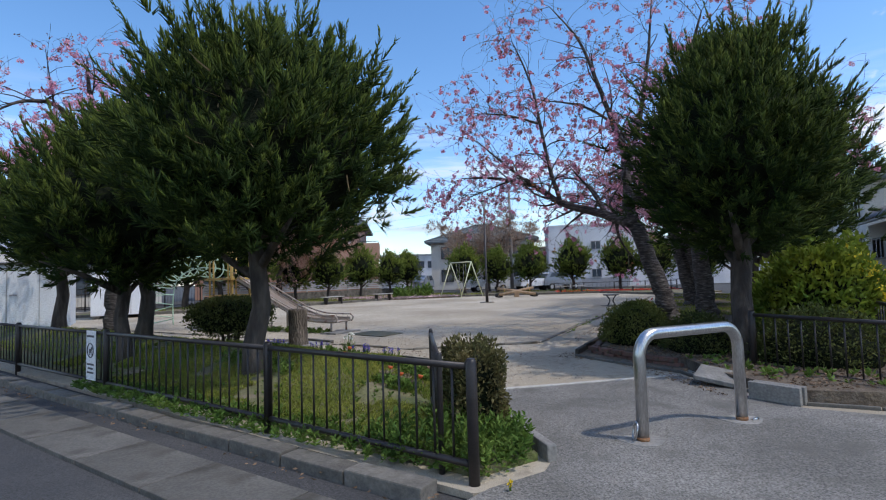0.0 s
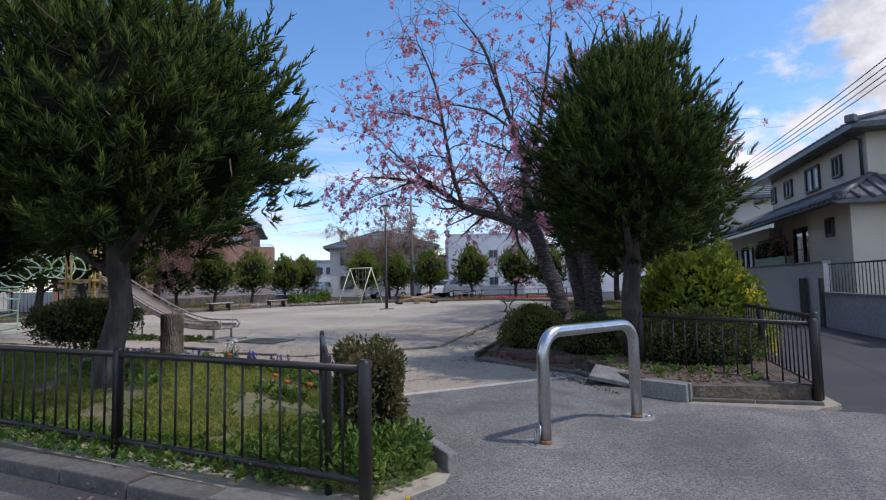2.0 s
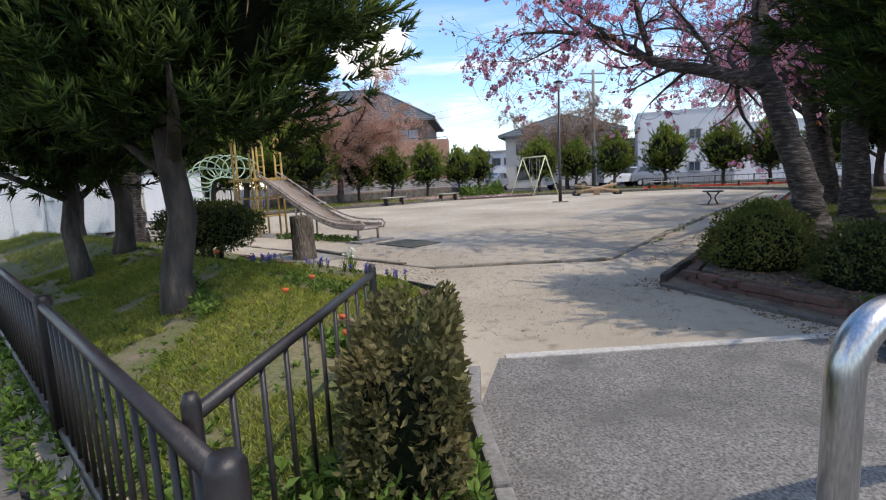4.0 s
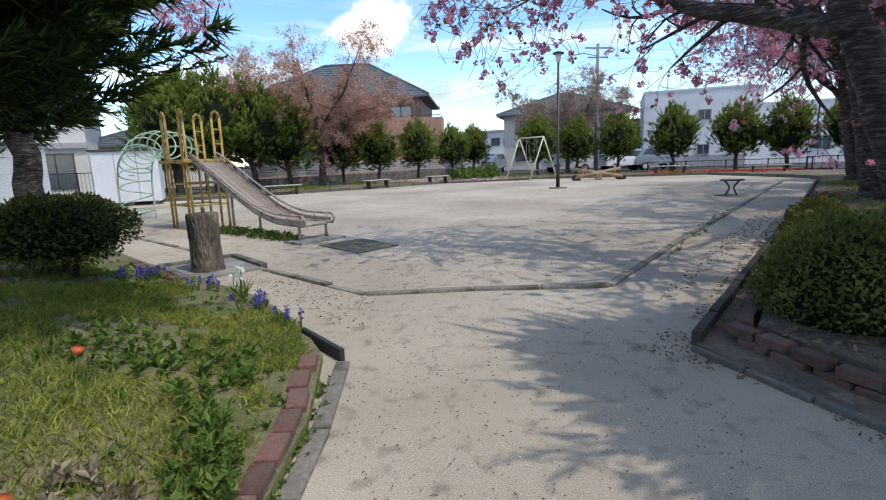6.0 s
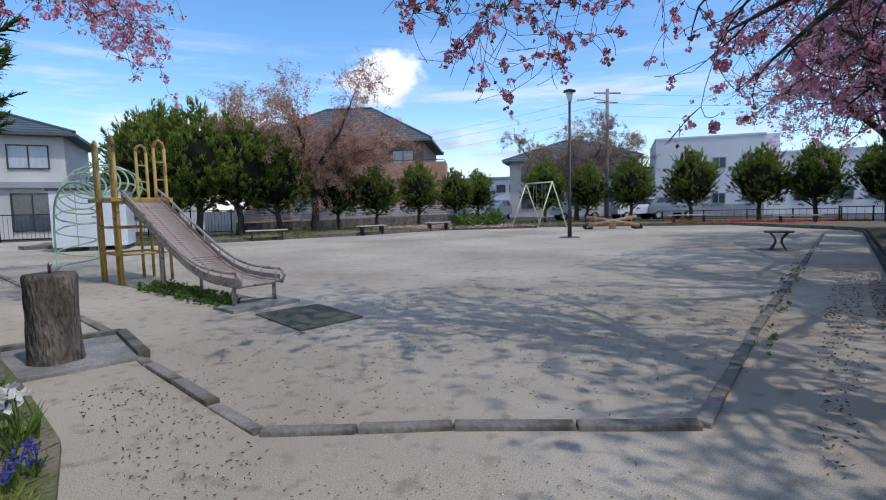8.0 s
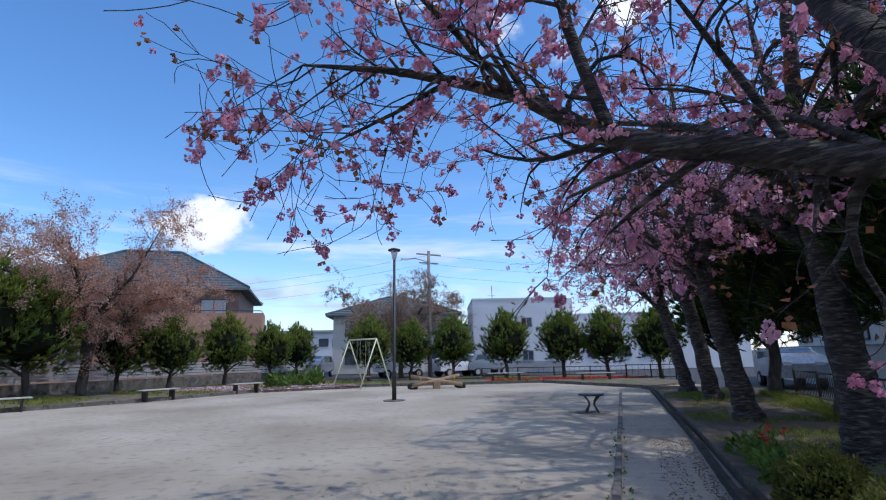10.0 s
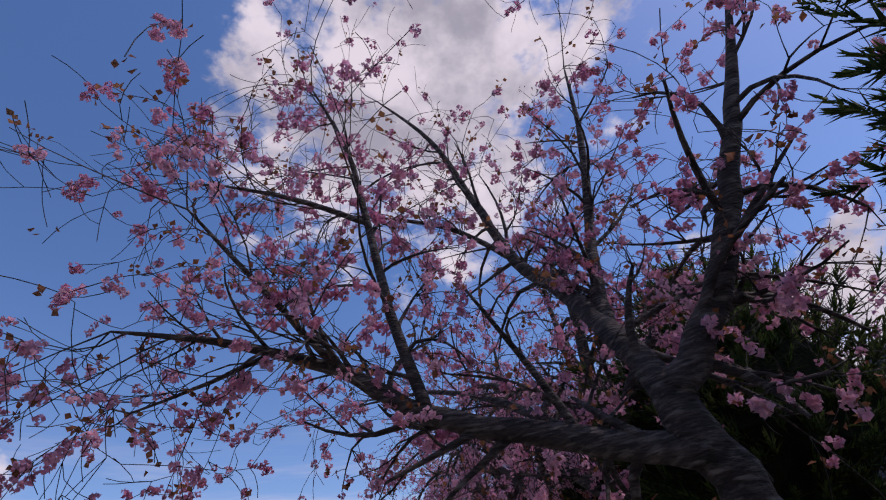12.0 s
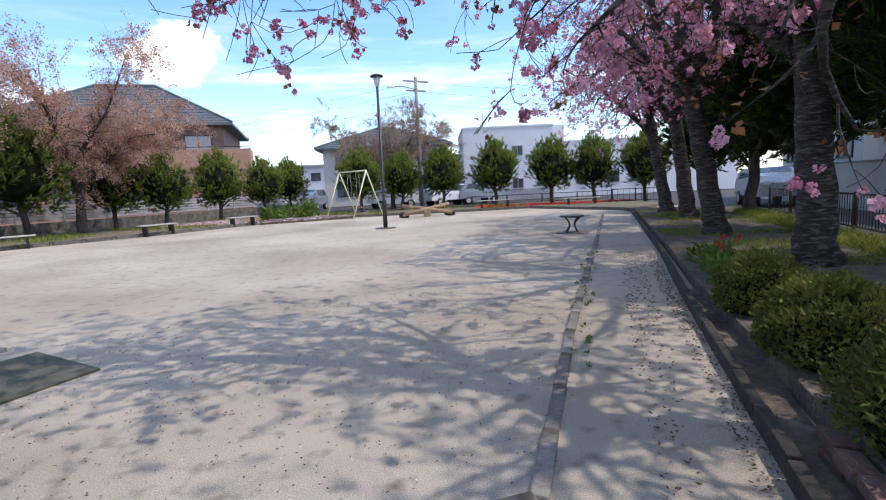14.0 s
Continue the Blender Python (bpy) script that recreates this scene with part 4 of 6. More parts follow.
# ---- shrubs ----
def bush(name, seed, rx, ry, rz, n, mat, label, leaf=0.035, z0=0.05, stems=False, square=0.0, category="bush"):
    rng = np.random.default_rng(seed)
    root = thing(name, label, category)
    d = unit(rng.normal(size=(n, 3)))
    d[:, 2] = np.abs(d[:, 2]) * (1 if not stems else np.sign(rng.random(n) - 0.3))
    if square:
        d = np.sign(d) * np.abs(d) ** (1 - square)
        d = d / np.max(np.abs(d), axis=1, keepdims=True) ** square
    r = 0.72 + 0.28 * rng.random(n) ** 0.6
    lob = 1 + 0.07 * np.sin(d[:, 0] * 7 + seed) * np.sin(d[:, 1] * 8) + 0.05 * np.sin(d[:, 2] * 11 + d[:, 1] * 9)
    zc = rz * 0.62 + (0.03 if stems else 0.0)
    pos = d * (r * lob)[:, None] * np.array([rx, ry, rz * (0.55 if stems else 1.0)]) + np.array([0, 0, z0 + (zc if stems else 0)])
    pos[:, 2] = np.maximum(pos[:, 2], 0.02)
    v, f = leaf_cards(rng, pos, d * 0.9 + np.array([0, 0, 0.5]) + rng.normal(size=(n, 3)) * 0.8, leaf * (0.7 + 0.7 * rng.random(n)), leaf * 0.55)
    new_at("foliage", np_mesh("foliage", v, f, mat), root, Matrix())
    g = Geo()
    # Smaller solid core, coloured as the shade behind the leaves.
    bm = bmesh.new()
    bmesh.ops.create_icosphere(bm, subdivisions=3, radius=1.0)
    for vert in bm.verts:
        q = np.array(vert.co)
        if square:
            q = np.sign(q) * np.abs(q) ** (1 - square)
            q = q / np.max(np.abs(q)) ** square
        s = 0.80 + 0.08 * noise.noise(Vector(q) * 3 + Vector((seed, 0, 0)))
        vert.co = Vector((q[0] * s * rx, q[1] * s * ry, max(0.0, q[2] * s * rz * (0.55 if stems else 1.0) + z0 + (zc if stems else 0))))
    me = bpy.data.meshes.new("dark_shade_core")
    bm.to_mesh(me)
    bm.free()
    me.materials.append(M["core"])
    new_at("dark_shade_core", me, root, Matrix())
    if stems:
        for k in range(7):
            a = k * 0.9 + seed
            g.tube([(0.10 * math.cos(a), 0.10 * math.sin(a), -0.05), (0.2 * rx * math.cos(a), 0.2 * ry * math.sin(a), zc * 0.5), (0.55 * rx * math.cos(a), 0.55 * ry * math.sin(a), zc)], [0.028, 0.02, 0.012], 6)
        g.part("stem_cluster", M["bark"], root, "bare twisting stems", True)
    return root


bush("round_azalea_bush", 5, 0.74, 0.70, 0.66, 6500, M["azalea"], "round clipped azalea on bare stems", 0.045, stems=True).matrix_world = pose(-3.85, 8.95, lawn_z(-3.85, 8.95) - 0.02)
bush("hedge", 6, 0.19, 0.46, 0.64, 6000, M["boxhedge"], "small square-clipped box hedge by the fence end", 0.035, square=0.5, category="hedge").matrix_world = pose(0.40, 4.5, 0.04, 0, 0, 12)
# The first four bushes take the sunlit leaf colour.
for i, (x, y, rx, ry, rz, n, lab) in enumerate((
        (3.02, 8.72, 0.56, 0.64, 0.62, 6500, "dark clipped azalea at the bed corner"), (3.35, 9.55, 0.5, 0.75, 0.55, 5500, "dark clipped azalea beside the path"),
        (3.80, 10.75, 0.44, 0.60, 0.46, 7000, "clipped azalea in sunlit yellow-green by the kerb"), (4.16, 11.85, 0.36, 0.38, 0.46, 4500, "small round azalea by the kerb"),
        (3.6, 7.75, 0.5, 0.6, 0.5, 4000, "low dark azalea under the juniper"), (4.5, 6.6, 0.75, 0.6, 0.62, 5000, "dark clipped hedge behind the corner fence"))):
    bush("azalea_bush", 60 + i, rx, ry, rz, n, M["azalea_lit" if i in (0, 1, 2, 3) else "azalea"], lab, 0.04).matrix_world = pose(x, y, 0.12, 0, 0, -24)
sh = bush("flowering_shrub", 71, 1.0, 0.95, 1.55, 7000, M["shrub"], "tall yellow-green shrub with yellow flower sprays", 0.10, 0.1)
sh.matrix_world = pose(5.55, 8.1, 0.05, 0, 0, 10)
rng = np.random.default_rng(9)
d = unit(np.abs(rng.normal(size=(130, 3))) * np.array([1, -1, 1]))
v, f = leaf_cards(rng, np.repeat(d * np.array([1.0, 0.95, 1.5]) * 1.03, 4, 0) + rng.normal(size=(520, 3)) * 0.03, rng.normal(size=(520, 3)), 0.06, 0.04)
new_at("flower_spray", np_mesh("flower_spray", v, f, M["yellow"]), sh, Matrix()).matrix_basis = Matrix()


# ---- playground ----
def tube_part(name, pts, r, mat, parent, n=8, label=""):
    return Geo().tube(pts, r, n).part(name, M[mat], parent, label, True)


slide = thing("slide_tower", "climbing tower with a roller slide and yellow posts", "playground slide")
ct, sd = Vector((-6.45, 14.3, 0)), Vector((0.897, -0.442, 0))
sn = Vector((0.442, 0.897, 0))
for a in (-0.40, 0.40):
    for b in (-0.36, 0.36):
        c = ct + sd * a + sn * b
        for off in (-0.085, 0.085):
            o = c + sd * (off if b < 0 else 0) + sn * (off if b > 0 else 0)
            tube_part("post", [(o.x, o.y, -0.05), (o.x, o.y, 2.3)], 0.026, "yellowpaint", slide)
        q = sd * 0.085 if b < 0 else sn * 0.085
        tube_part("post_bow", [(c.x - q.x, c.y - q.y, 2.28), (c.x - q.x * .7, c.y - q.y * .7, 2.38), (c.x, c.y, 2.42), (c.x + q.x * .7, c.y + q.y * .7, 2.38), (c.x + q.x, c.y + q.y, 2.28)], 0.026, "yellowpaint", slide)
        for h in (0.5, 0.95, 1.75, 2.05):
            tube_part("rung", [(c.x - q.x, c.y - q.y, h), (c.x + q.x, c.y + q.y, h)], 0.014, "yellowpaint", slide)
g = Geo()
g.box(ct.x, ct.y, 1.38, 1.15, 0.95, 0.06, -26.2)
g.part("platform", M["yellowpaint"], slide, "worn yellow platform", bevel=0.01)
for h in (0.5, 0.95):
    for a, b, c, d in ((-.40, -.36, .40, -.36), (-.40, .36, .40, .36), (-.40, -.36, -.40, .36), (.40, -.36, .40, .36)):
        p, q = ct + sd * a + sn * b, ct + sd * c + sn * d
        tube_part("crossbar", [(p.x, p.y, h), (q.x, q.y, h)], 0.018, "yellowpaint", slide)
# the chute
prof = [(0.44, 1.40), (0.75, 1.28), (1.4, 0.98), (2.1, 0.66), (2.7, 0.42), (3.2, 0.30), (3.65, 0.27), (4.08, 0.27)]
path = [ct + sd * u + Vector((0, 0, h)) for u, h in smooth_line([Vector((u, h)) for u, h in prof], 4)]
for side in (-1, 1):
    off = sn * (0.27 * side)
    tube_part("chute_rail", [p + off + Vector((0, 0, 0.02)) for p in path], 0.024, "slide", slide)
    tube_part("chute_handrail", [p + off * 1.08 + Vector((0, 0, 0.17)) for p in path] + [path[-1] + off * 1.08 + sd * 0.09 + Vector((0, 0, 0.09)), path[-1] + off * 1.05 + sd * 0.03], 0.02, "slide", slide)
    for k in range(0, len(path), 3):
        p = path[k] + off
        tube_part("chute_strut", [p, p + Vector((0, 0, 0.17))], 0.011, "slide", slide)
    g = Geo()
    up = Vector((0, 0, 0.10))
    ring = [(p + off, p + off + up, p + off + up + sn * 0.012, p + off + sn * 0.012) for p in path]
    g.add([q for r in ring for q in r], [(i * 4 + k, i * 4 + (k + 1) % 4, i * 4 + 4 + (k + 1) % 4, i * 4 + 4 + k) for i in range(len(ring) - 1) for k in range(4)])
    g.part("chute_side", M["slide"], slide, "worn metal chute side")
roll = Geo().tube([sn * -0.26, sn * 0.26], 0.023, 8).mesh("roller", M["slide"], True)
dist = 0.0
for p, q in zip(path, path[1:]):
    n = max(1, int((q - p).length / 0.055))
    for i in range(n):
        c = p.lerp(q, i / n)
        new_at("roller", roll, slide, pose(c.x, c.y, c.z))
for u, h in ((1.9, 0.72), (3.95, 0.25)):
    for side in (-1, 1):
        c = ct + sd * u + sn * (0.27 * side)
        tube_part("chute_leg", [(c.x, c.y, -0.05), (c.x, c.y, h)], 0.026, "slide", slide)
c = ct + sd * 4.0
solid("slide_footing", Geo().box(c.x, c.y, -0.02, 0.5, 0.9, 0.06, -26.2), M["concrete"], "pale concrete footing under the slide", "footing", bevel=0.01)
mt = tagged(Geo().prism([(-2.55, 12.02), (-1.62, 11.38), (-1.25, 12.05), (-2.1, 12.68)], 0.001, 0.016).part("safety_mat", M["mat"]), "green-grey ribbed rubber mat half buried in sand", "rubber mat")

# coil climber
coil = thing("coil_climber", "pale green arched coil climber joined to the tower", "climbing frame")
p0, p1 = Vector((-9.6, 15.95, 0)), ct - sd * 0.5 + sn * 0.05
d = (Vector((p1.x, p1.y, 0)) - p0)
axis = smooth_line([p0, p0 + Vector((0, 0, 0.9)), p0 + d * 0.10 + Vector((0, 0, 1.5)), p0 + d * 0.4 + Vector((0, 0, 1.78)), p0 + d * 0.75 + Vector((0, 0, 1.75)), p0 + d * 1.0 + Vector((0, 0, 1.6))], 10)
side = d.cross(Vector((0, 0, 1))).normalized()
pts = []
N = 420
for i in range(N):
    t = i / (N - 1) * (len(axis) - 1)
    k = min(int(t), len(axis) - 2)
    c = axis[k].lerp(axis[k + 1], t - k)
    tan = (axis[k + 1] - axis[k]).normalized()
    up = side.cross(tan).normalized()
    a = i / N * 2 * math.pi * 12
    pts.append(c + side * (0.36 * math.cos(a)) + up * (0.30 * math.sin(a)) + Vector((0, 0, 0.05)))
tube_part("coil", pts, 0.017, "greenpaint", coil, 6, "pale green coiled tube")
for s in (-1, 1):
    tube_part("side_rail", [p + side * (0.40 * s) for p in axis], 0.02, "greenpaint", coil)

# drinking fountain made like a tree stump
ft = thing("stump_fountain", "concrete drinking fountain moulded like a tree stump", "drinking fountain")
g = Geo()
rows, n = [(-0.02, 0.195), (0.05, 0.18), (0.25, 0.172), (0.5, 0.172), (0.67, 0.178), (0.70, 0.168)], 56
rng = random.Random(4)
vs = [(-3.06 + r * (1 + 0.04 * math.sin(5 * a + z * 3) + 0.035 * math.sin(17 * a + 2 * math.sin(9 * z)) + rng.uniform(-.03, .03)) * math.cos(a), 10.12 + r * (1 + 0.04 * math.sin(5 * a + z * 3) + 0.035 * math.sin(17 * a + 2 * math.sin(9 * z)) + rng.uniform(-.03, .03)) * math.sin(a), z + 0.03) for z, r in rows for a in [2 * math.pi * k / n for k in range(n)]]
g.add(vs, [(i * n + k, i * n + (k + 1) % n, (i + 1) * n + (k + 1) % n, (i + 1) * n + k) for i in range(len(rows) - 1) for k in range(n)] + [tuple((len(rows) - 1) * n + k for k in range(n))])
g.part("stump", M["fakewood"], ft, "bark-textured concrete", True)
tube_part("tap", [(-3.06, 10.12, 0.72), (-3.06, 10.12, 0.79), (-3.03, 10.10, 0.81), (-3.0, 10.08, 0.80)], 0.012, "steel", ft, 8, "small steel tap")
solid("fountain_slab", Geo().prism([(-3.85, 10.2), (-2.95, 9.6), (-2.45, 10.35), (-3.3, 10.95)], -0.02, 0.035), M["concrete"], "concrete slab round the drinking fountain", "slab", bevel=0.01)
for a, b in (((-3.85, 10.2), (-2.95, 9.6)), ((-2.45, 10.35), (-3.3, 10.95)), ((-3.3, 10.95), (-3.85, 10.2))):
    c, dd = (Vector(a) + Vector(b)) / 2, Vector(b) - Vector(a)
    solid("slab_rim", Geo().box(c.x, c.y, 0.0, dd.length, 0.09, 0.075, math.degrees(math.atan2(dd.y, dd.x))), M["kerb"], "raised concrete rim of the fountain slab", "kerb", bevel=0.008)

# park lamp
lamp = thing("park_lamp", "tall black park lamp with a flared glass head", "street lamp")
Geo().tube([(1.01, 25.05, -0.05), (1.01, 25.05, 0.9), (1.01, 25.05, 0.95), (1.01, 25.05, 4.65)], [0.075, 0.075, 0.05, 0.042], 12).part("pole", M["black"], lamp, "", True)
Geo().tube([(1.01, 25.05, 4.62), (1.01, 25.05, 4.93)], [0.06, 0.13], 12).part("shade", M["whiteframe"], lamp, "frosted lamp head", True)
Geo().tube([(1.01, 25.05, 4.93), (1.01, 25.05, 4.98), (1.01, 25.05, 5.03)], [0.21, 0.2, 0.05], 16).part("cap", M["black"], lamp, "flat dark cap", True)
Geo().prism([(1.01 + 0.35 * math.cos(a), 25.05 + 0.35 * math.sin(a)) for a in [2 * math.pi * k / 12 for k in range(12)]], -0.02, 0.03).part("foot", M["kerb"], lamp, "concrete foot")


def bench(x, y, rz, length=1.55, label="low pale bench with two dark metal legs"):
    b = thing("park_bench", label, "bench", group="benches round the yard")
    for k in (-1, 0, 1):
        Geo().box(0, k * 0.125, 0.385, length, 0.115, 0.035).part("plank", M["bench"], b, bevel=0.006)
    for s in (-1, 1):
        g = Geo()
        g.box(s * length * 0.36, 0, 0.0, 0.05, 0.30, 0.385)
        g.part("leg", M["black"], b)
    b.matrix_world = pose(x, y, 0.0, 0, 0, rz)
    return b


bench(-10.45, 24.55, 38)
bench(-7.35, 27.75, 55, 1.4)
bench(-5.15, 30.8, 45, 1.3)
bench(6.7, 33.9, 0, 1.9, "low pale bench by the far flower bed").location.z = 0.08
bench(11.2, 33.4, -6, 1.9, "low pale bench beside the far path").location.z = 0.0

tb = thing("park_stool", "low round seat on curved dark iron legs", "stool")
Geo().tube([(5.67, 20.2, 0.40), (5.67, 20.2, 0.44)], 0.30, 20).part("seat", M["frame"], tb)
for k in range(4):
    a = k * math.pi / 2 + 0.5
    tube_part("leg", [(5.67 + r * math.cos(a), 20.2 + r * math.sin(a), h) for r, h in ((0.24, 0.40), (0.10, 0.27), (0.08, 0.18), (0.22, -0.02))], 0.022, "frame", tb)
Geo().prism([(5.67 + 0.42 * math.cos(a), 20.2 + 0.36 * math.sin(a)) for a in [2 * math.pi * k / 14 for k in range(14)]], -0.02, 0.012).part("foot_plate", M["kerb"], tb, "sunken concrete foot")

sw = thing("swing_frame", "pale yellow steel swing frame with hanging chains", "swing")
L, R = Vector((-1.1, 33.4, 2.22)), Vector((0.25, 31.9, 2.22))
dv = (R - L).normalized()
pv = Vector((dv.y, -dv.x, 0))
tube_part("top_bar", [L, R], 0.035, "creampaint", sw)
for e in (L, R):
    for s in (-1, 1):
        f = e + pv * (0.95 * s)
        tube_part("frame_leg", [e, (f.x, f.y, -0.05)], 0.03, "creampaint", sw)
for k in (0.3, 0.42, 0.62, 0.74):
    p = L.lerp(R, k)
    tube_part("chain", [p, (p.x, p.y, 0.55)], 0.008, "greywall", sw, 5)
for k in (0.36, 0.68):
    p = L.lerp(R, k)
    Geo().box(p.x, p.y, 0.5, 0.4, 0.18, 0.04, -48).part("swing_seat", M["wood"], sw, bevel=0.008)

ss = thing("log_seesaw", "wooden log seesaw with tyres under the ends", "seesaw")
c = Vector((2.9, 30.8, 0))
for a, t in ((-14, 9), (24, -9)):
    m = pose(c.x, c.y, 0.34, 0, t, a)
    pts = [m @ Vector((x, 0, 0)) for x in (-1.15, 0, 1.15)]
    tube_part("log", pts, 0.085, "wood", ss, 12)
    for s in (-1, 1):
        q = m @ Vector((0.8 * s, 0, 0))
        tube_part("handle", [(q.x, q.y, q.z + 0.05), (q.x, q.y, q.z + 0.3)], 0.02, "yellowpaint", ss)
        Geo().tube([(q.x + 0.3 * s + 0.15 * math.cos(b), q.y + 0.04, 0.10 + 0.1 * math.sin(b)) for b in [2 * math.pi * k / 12 for k in range(13)]], 0.06, 8, False).part("tyre", M["rubber"], ss, "half-buried tyre", True)
Geo().box(c.x, c.y, 0, 0.3, 0.4, 0.3).part("stand", M["wood"], ss, bevel=0.02)

# sign on the fence
sg = thing("fence_sign", "white sign with a crossed-out dog on the fence", "sign")
dv = Vector((-0.852, 0.523, 0))
c = Vector((-1.33, 4.52, 0)) + dv * 3.42 + Vector((0, 0, 0.14))
ang = math.degrees(math.atan2(dv.y, dv.x))
m = pose(c.x - 0.035, c.y - 0.05, c.z, 0, 0, ang + 180)
fr = Geo().box(0, 0, 0, 0.26, 0.012, 0.60).part("board", M["signwhite"], sg, bevel=0.003)
rg = Geo().tube([(0.085 * math.cos(a), -0.009, 0.36 + 0.085 * math.sin(a)) for a in [2 * math.pi * k / 24 for k in range(25)]], 0.007, 6, False).part("ring", M["signink"], sg, "dark ring")
dg = Geo().box(0, -0.009, 0.33, 0.07, 0.004, 0.045).box(0.035, -0.009, 0.37, 0.03, 0.004, 0.03).box(-0.025, -0.009, 0.30, 0.012, 0.004, 0.035).box(0.022, -0.009, 0.30, 0.012, 0.004, 0.035).part("figure", M["signink"], sg, "dark animal figure")
for i, w in enumerate((0.19, 0.14, 0.18)):
    Geo().box(0, -0.009, 0.18 - i * 0.05, w, 0.003, 0.022).part("text_line", M["signink"], sg)
Geo().box(0, -0.009, 0.52, 0.2, 0.003, 0.025).part("text_line", M["signink"], sg)
sg.matrix_world = m


# ---- sheds and houses ----
def shed(x, y, rz, sx, sy, h, label, seams=0):
    s = thing("storage_shed", label, "shed")
    Geo().box(0, 0, 0.14, sx, sy, h - 0.14).part("body", M["whitemetal"], s, bevel=0.015)
    Geo().box(0, 0, h, sx + 0.14, sy + 0.14, 0.07).part("roof", M["frame"], s, "dark flat roof", bevel=0.01)
    for i in range(-1, 2):
        for j in (-1, 1):
            Geo().box(i * sx * 0.4, j * sy * 0.38, 0, 0.2, 0.16, 0.14).part("block", M["concrete"], s)
    for k in range(seams):
        Geo().box(-sx / 2 + sx * (k + 1) / (seams + 1), -sy / 2 - 0.004, 0.16, 0.025, 0.012, h - 0.2).part("seam", M["galv"], s)
    Geo().box(0.15, -sy / 2 - 0.01, h * 0.55, 0.18, 0.02, 0.05).part("door_handle", M["greywall"], s)
    s.matrix_world = pose(x, y, 0.0, 0, 0, rz)
    return s


shed(-14.56, 20.88, 38, 2.05, 1.8, 1.95, "white metal storage shed on concrete blocks", 2)
shed(-13.5, 14.75, 35, 3.0, 1.6, 2.0, "white metal shed beside the junipers", 3)


def window(parent, x, z, w, h, y, mat="glass", frame_mat="frame", sill=False):
    """A window on the wall that faces -y in the house's own frame, with its frame and two panes."""
    f = Geo()
    t = 0.06
    for bx, bz, sx, sz in ((x, z, w, t), (x, z + h - t, w, t), (x - w / 2 + t / 2, z, t, h), (x + w / 2 - t / 2, z, t, h), (x, z, t * 0.8, h)):
        f.box(bx, y - 0.03, bz, sx, 0.10, sz)
    fo = f.part("window", M[frame_mat], parent)
    for s in (-1, 1):
        Geo().box(x + s * w / 4, y - 0.012, z + t, w / 2 - t, 0.01, h - 2 * t).part("pane", M[mat], fo)
    return fo


def hip_roof(parent, sx, sy, z, rise, over, mat, name="roof", ridge=None, courses=0):
    X, Y = sx / 2 + over, sy / 2 + over
    r = max(0.3, X - Y) if ridge is None else ridge
    g = Geo()
    v = [(-X, -Y, z), (X, -Y, z), (X, Y, z), (-X, Y, z), (-r, 0, z + rise), (r, 0, z + rise)]
    v += [(a, b, c - 0.16) for a, b, c in v[:4]]
    g.add(v, [(0, 1, 5, 4), (1, 2, 5), (2, 3, 4, 5), (3, 0, 4), (0, 6, 7, 1), (1, 7, 8, 2), (2, 8, 9, 3), (3, 9, 6, 0), (9, 8, 7, 6)])
    ro = g.part(name, M[mat], parent)
    for k in range(courses):
        a = (k + 0.5) / courses
        p = [(-X + (X - r) * a, -Y + Y * a, z + rise * a + 0.02), (X - (X - r) * a, -Y + Y * a, z + rise * a + 0.02), (X - (X - r) * a, Y - Y * a, z + rise * a + 0.02), (-X + (X - r) * a, Y - Y * a, z + rise * a + 0.02)]
        Geo().tube(p + p[:1], 0.03, 4, False).part("tile_course", M[mat], ro)
    for s, e in (((-X, -Y), -r), ((X, -Y), r), ((X, Y), r), ((-X, Y), -r)):
        Geo().tube([(s[0], s[1], z + 0.04), (e, 0, z + rise + 0.05)], 0.08, 6).part("hip_ridge", M[mat], ro)
    Geo().tube([(-r, 0, z + rise + 0.05), (r, 0, z + rise + 0.05)], 0.1, 6).part("ridge", M[mat], ro)
    return ro


# brown house behind the orange cherry
h1 = thing("house", "two-storey brown tiled house with a grey hip roof", "house")
Geo().box(0, 0, 0, 14.0, 10.0, 6.2).part("wall", M["browntile"], h1)
hip_roof(h1, 14.0, 10.0, 6.25, 3.4, 0.7, "slate", courses=14)
Geo().box(1.0, -5.6, 0, 15.2, 1.4, 3.2).part("porch_wall", M["terracotta"], h1)
Geo().box(1.0, -6.35, 3.1, 15.4, 0.12, 1.35).part("balcony_wall", M["terracotta"], h1, "terracotta balcony parapet")
Geo().box(8.65, -5.2, 3.1, 0.12, 2.4, 1.35).part("balcony_side", M["terracotta"], h1)
Geo().tube([(-6.5, -6.35, 4.6), (8.6, -6.35, 4.6), (8.6, -4.2, 4.6)], 0.03, 6).part("balcony_rail", M["frame"], h1)
for x in (-5.6, -1.6, 1.6, 5.4):
    window(h1, x, 4.0, 1.7, 1.5, -5.0, "curtain" if x > 0 else "glass")
for x in (-5, -2, 1, 4, 7):
    window(h1, x, 0.7, 1.8, 1.7, -6.3)
h1.matrix_world = pose(-17.3, 48.4, 0, 0, 0, 9)

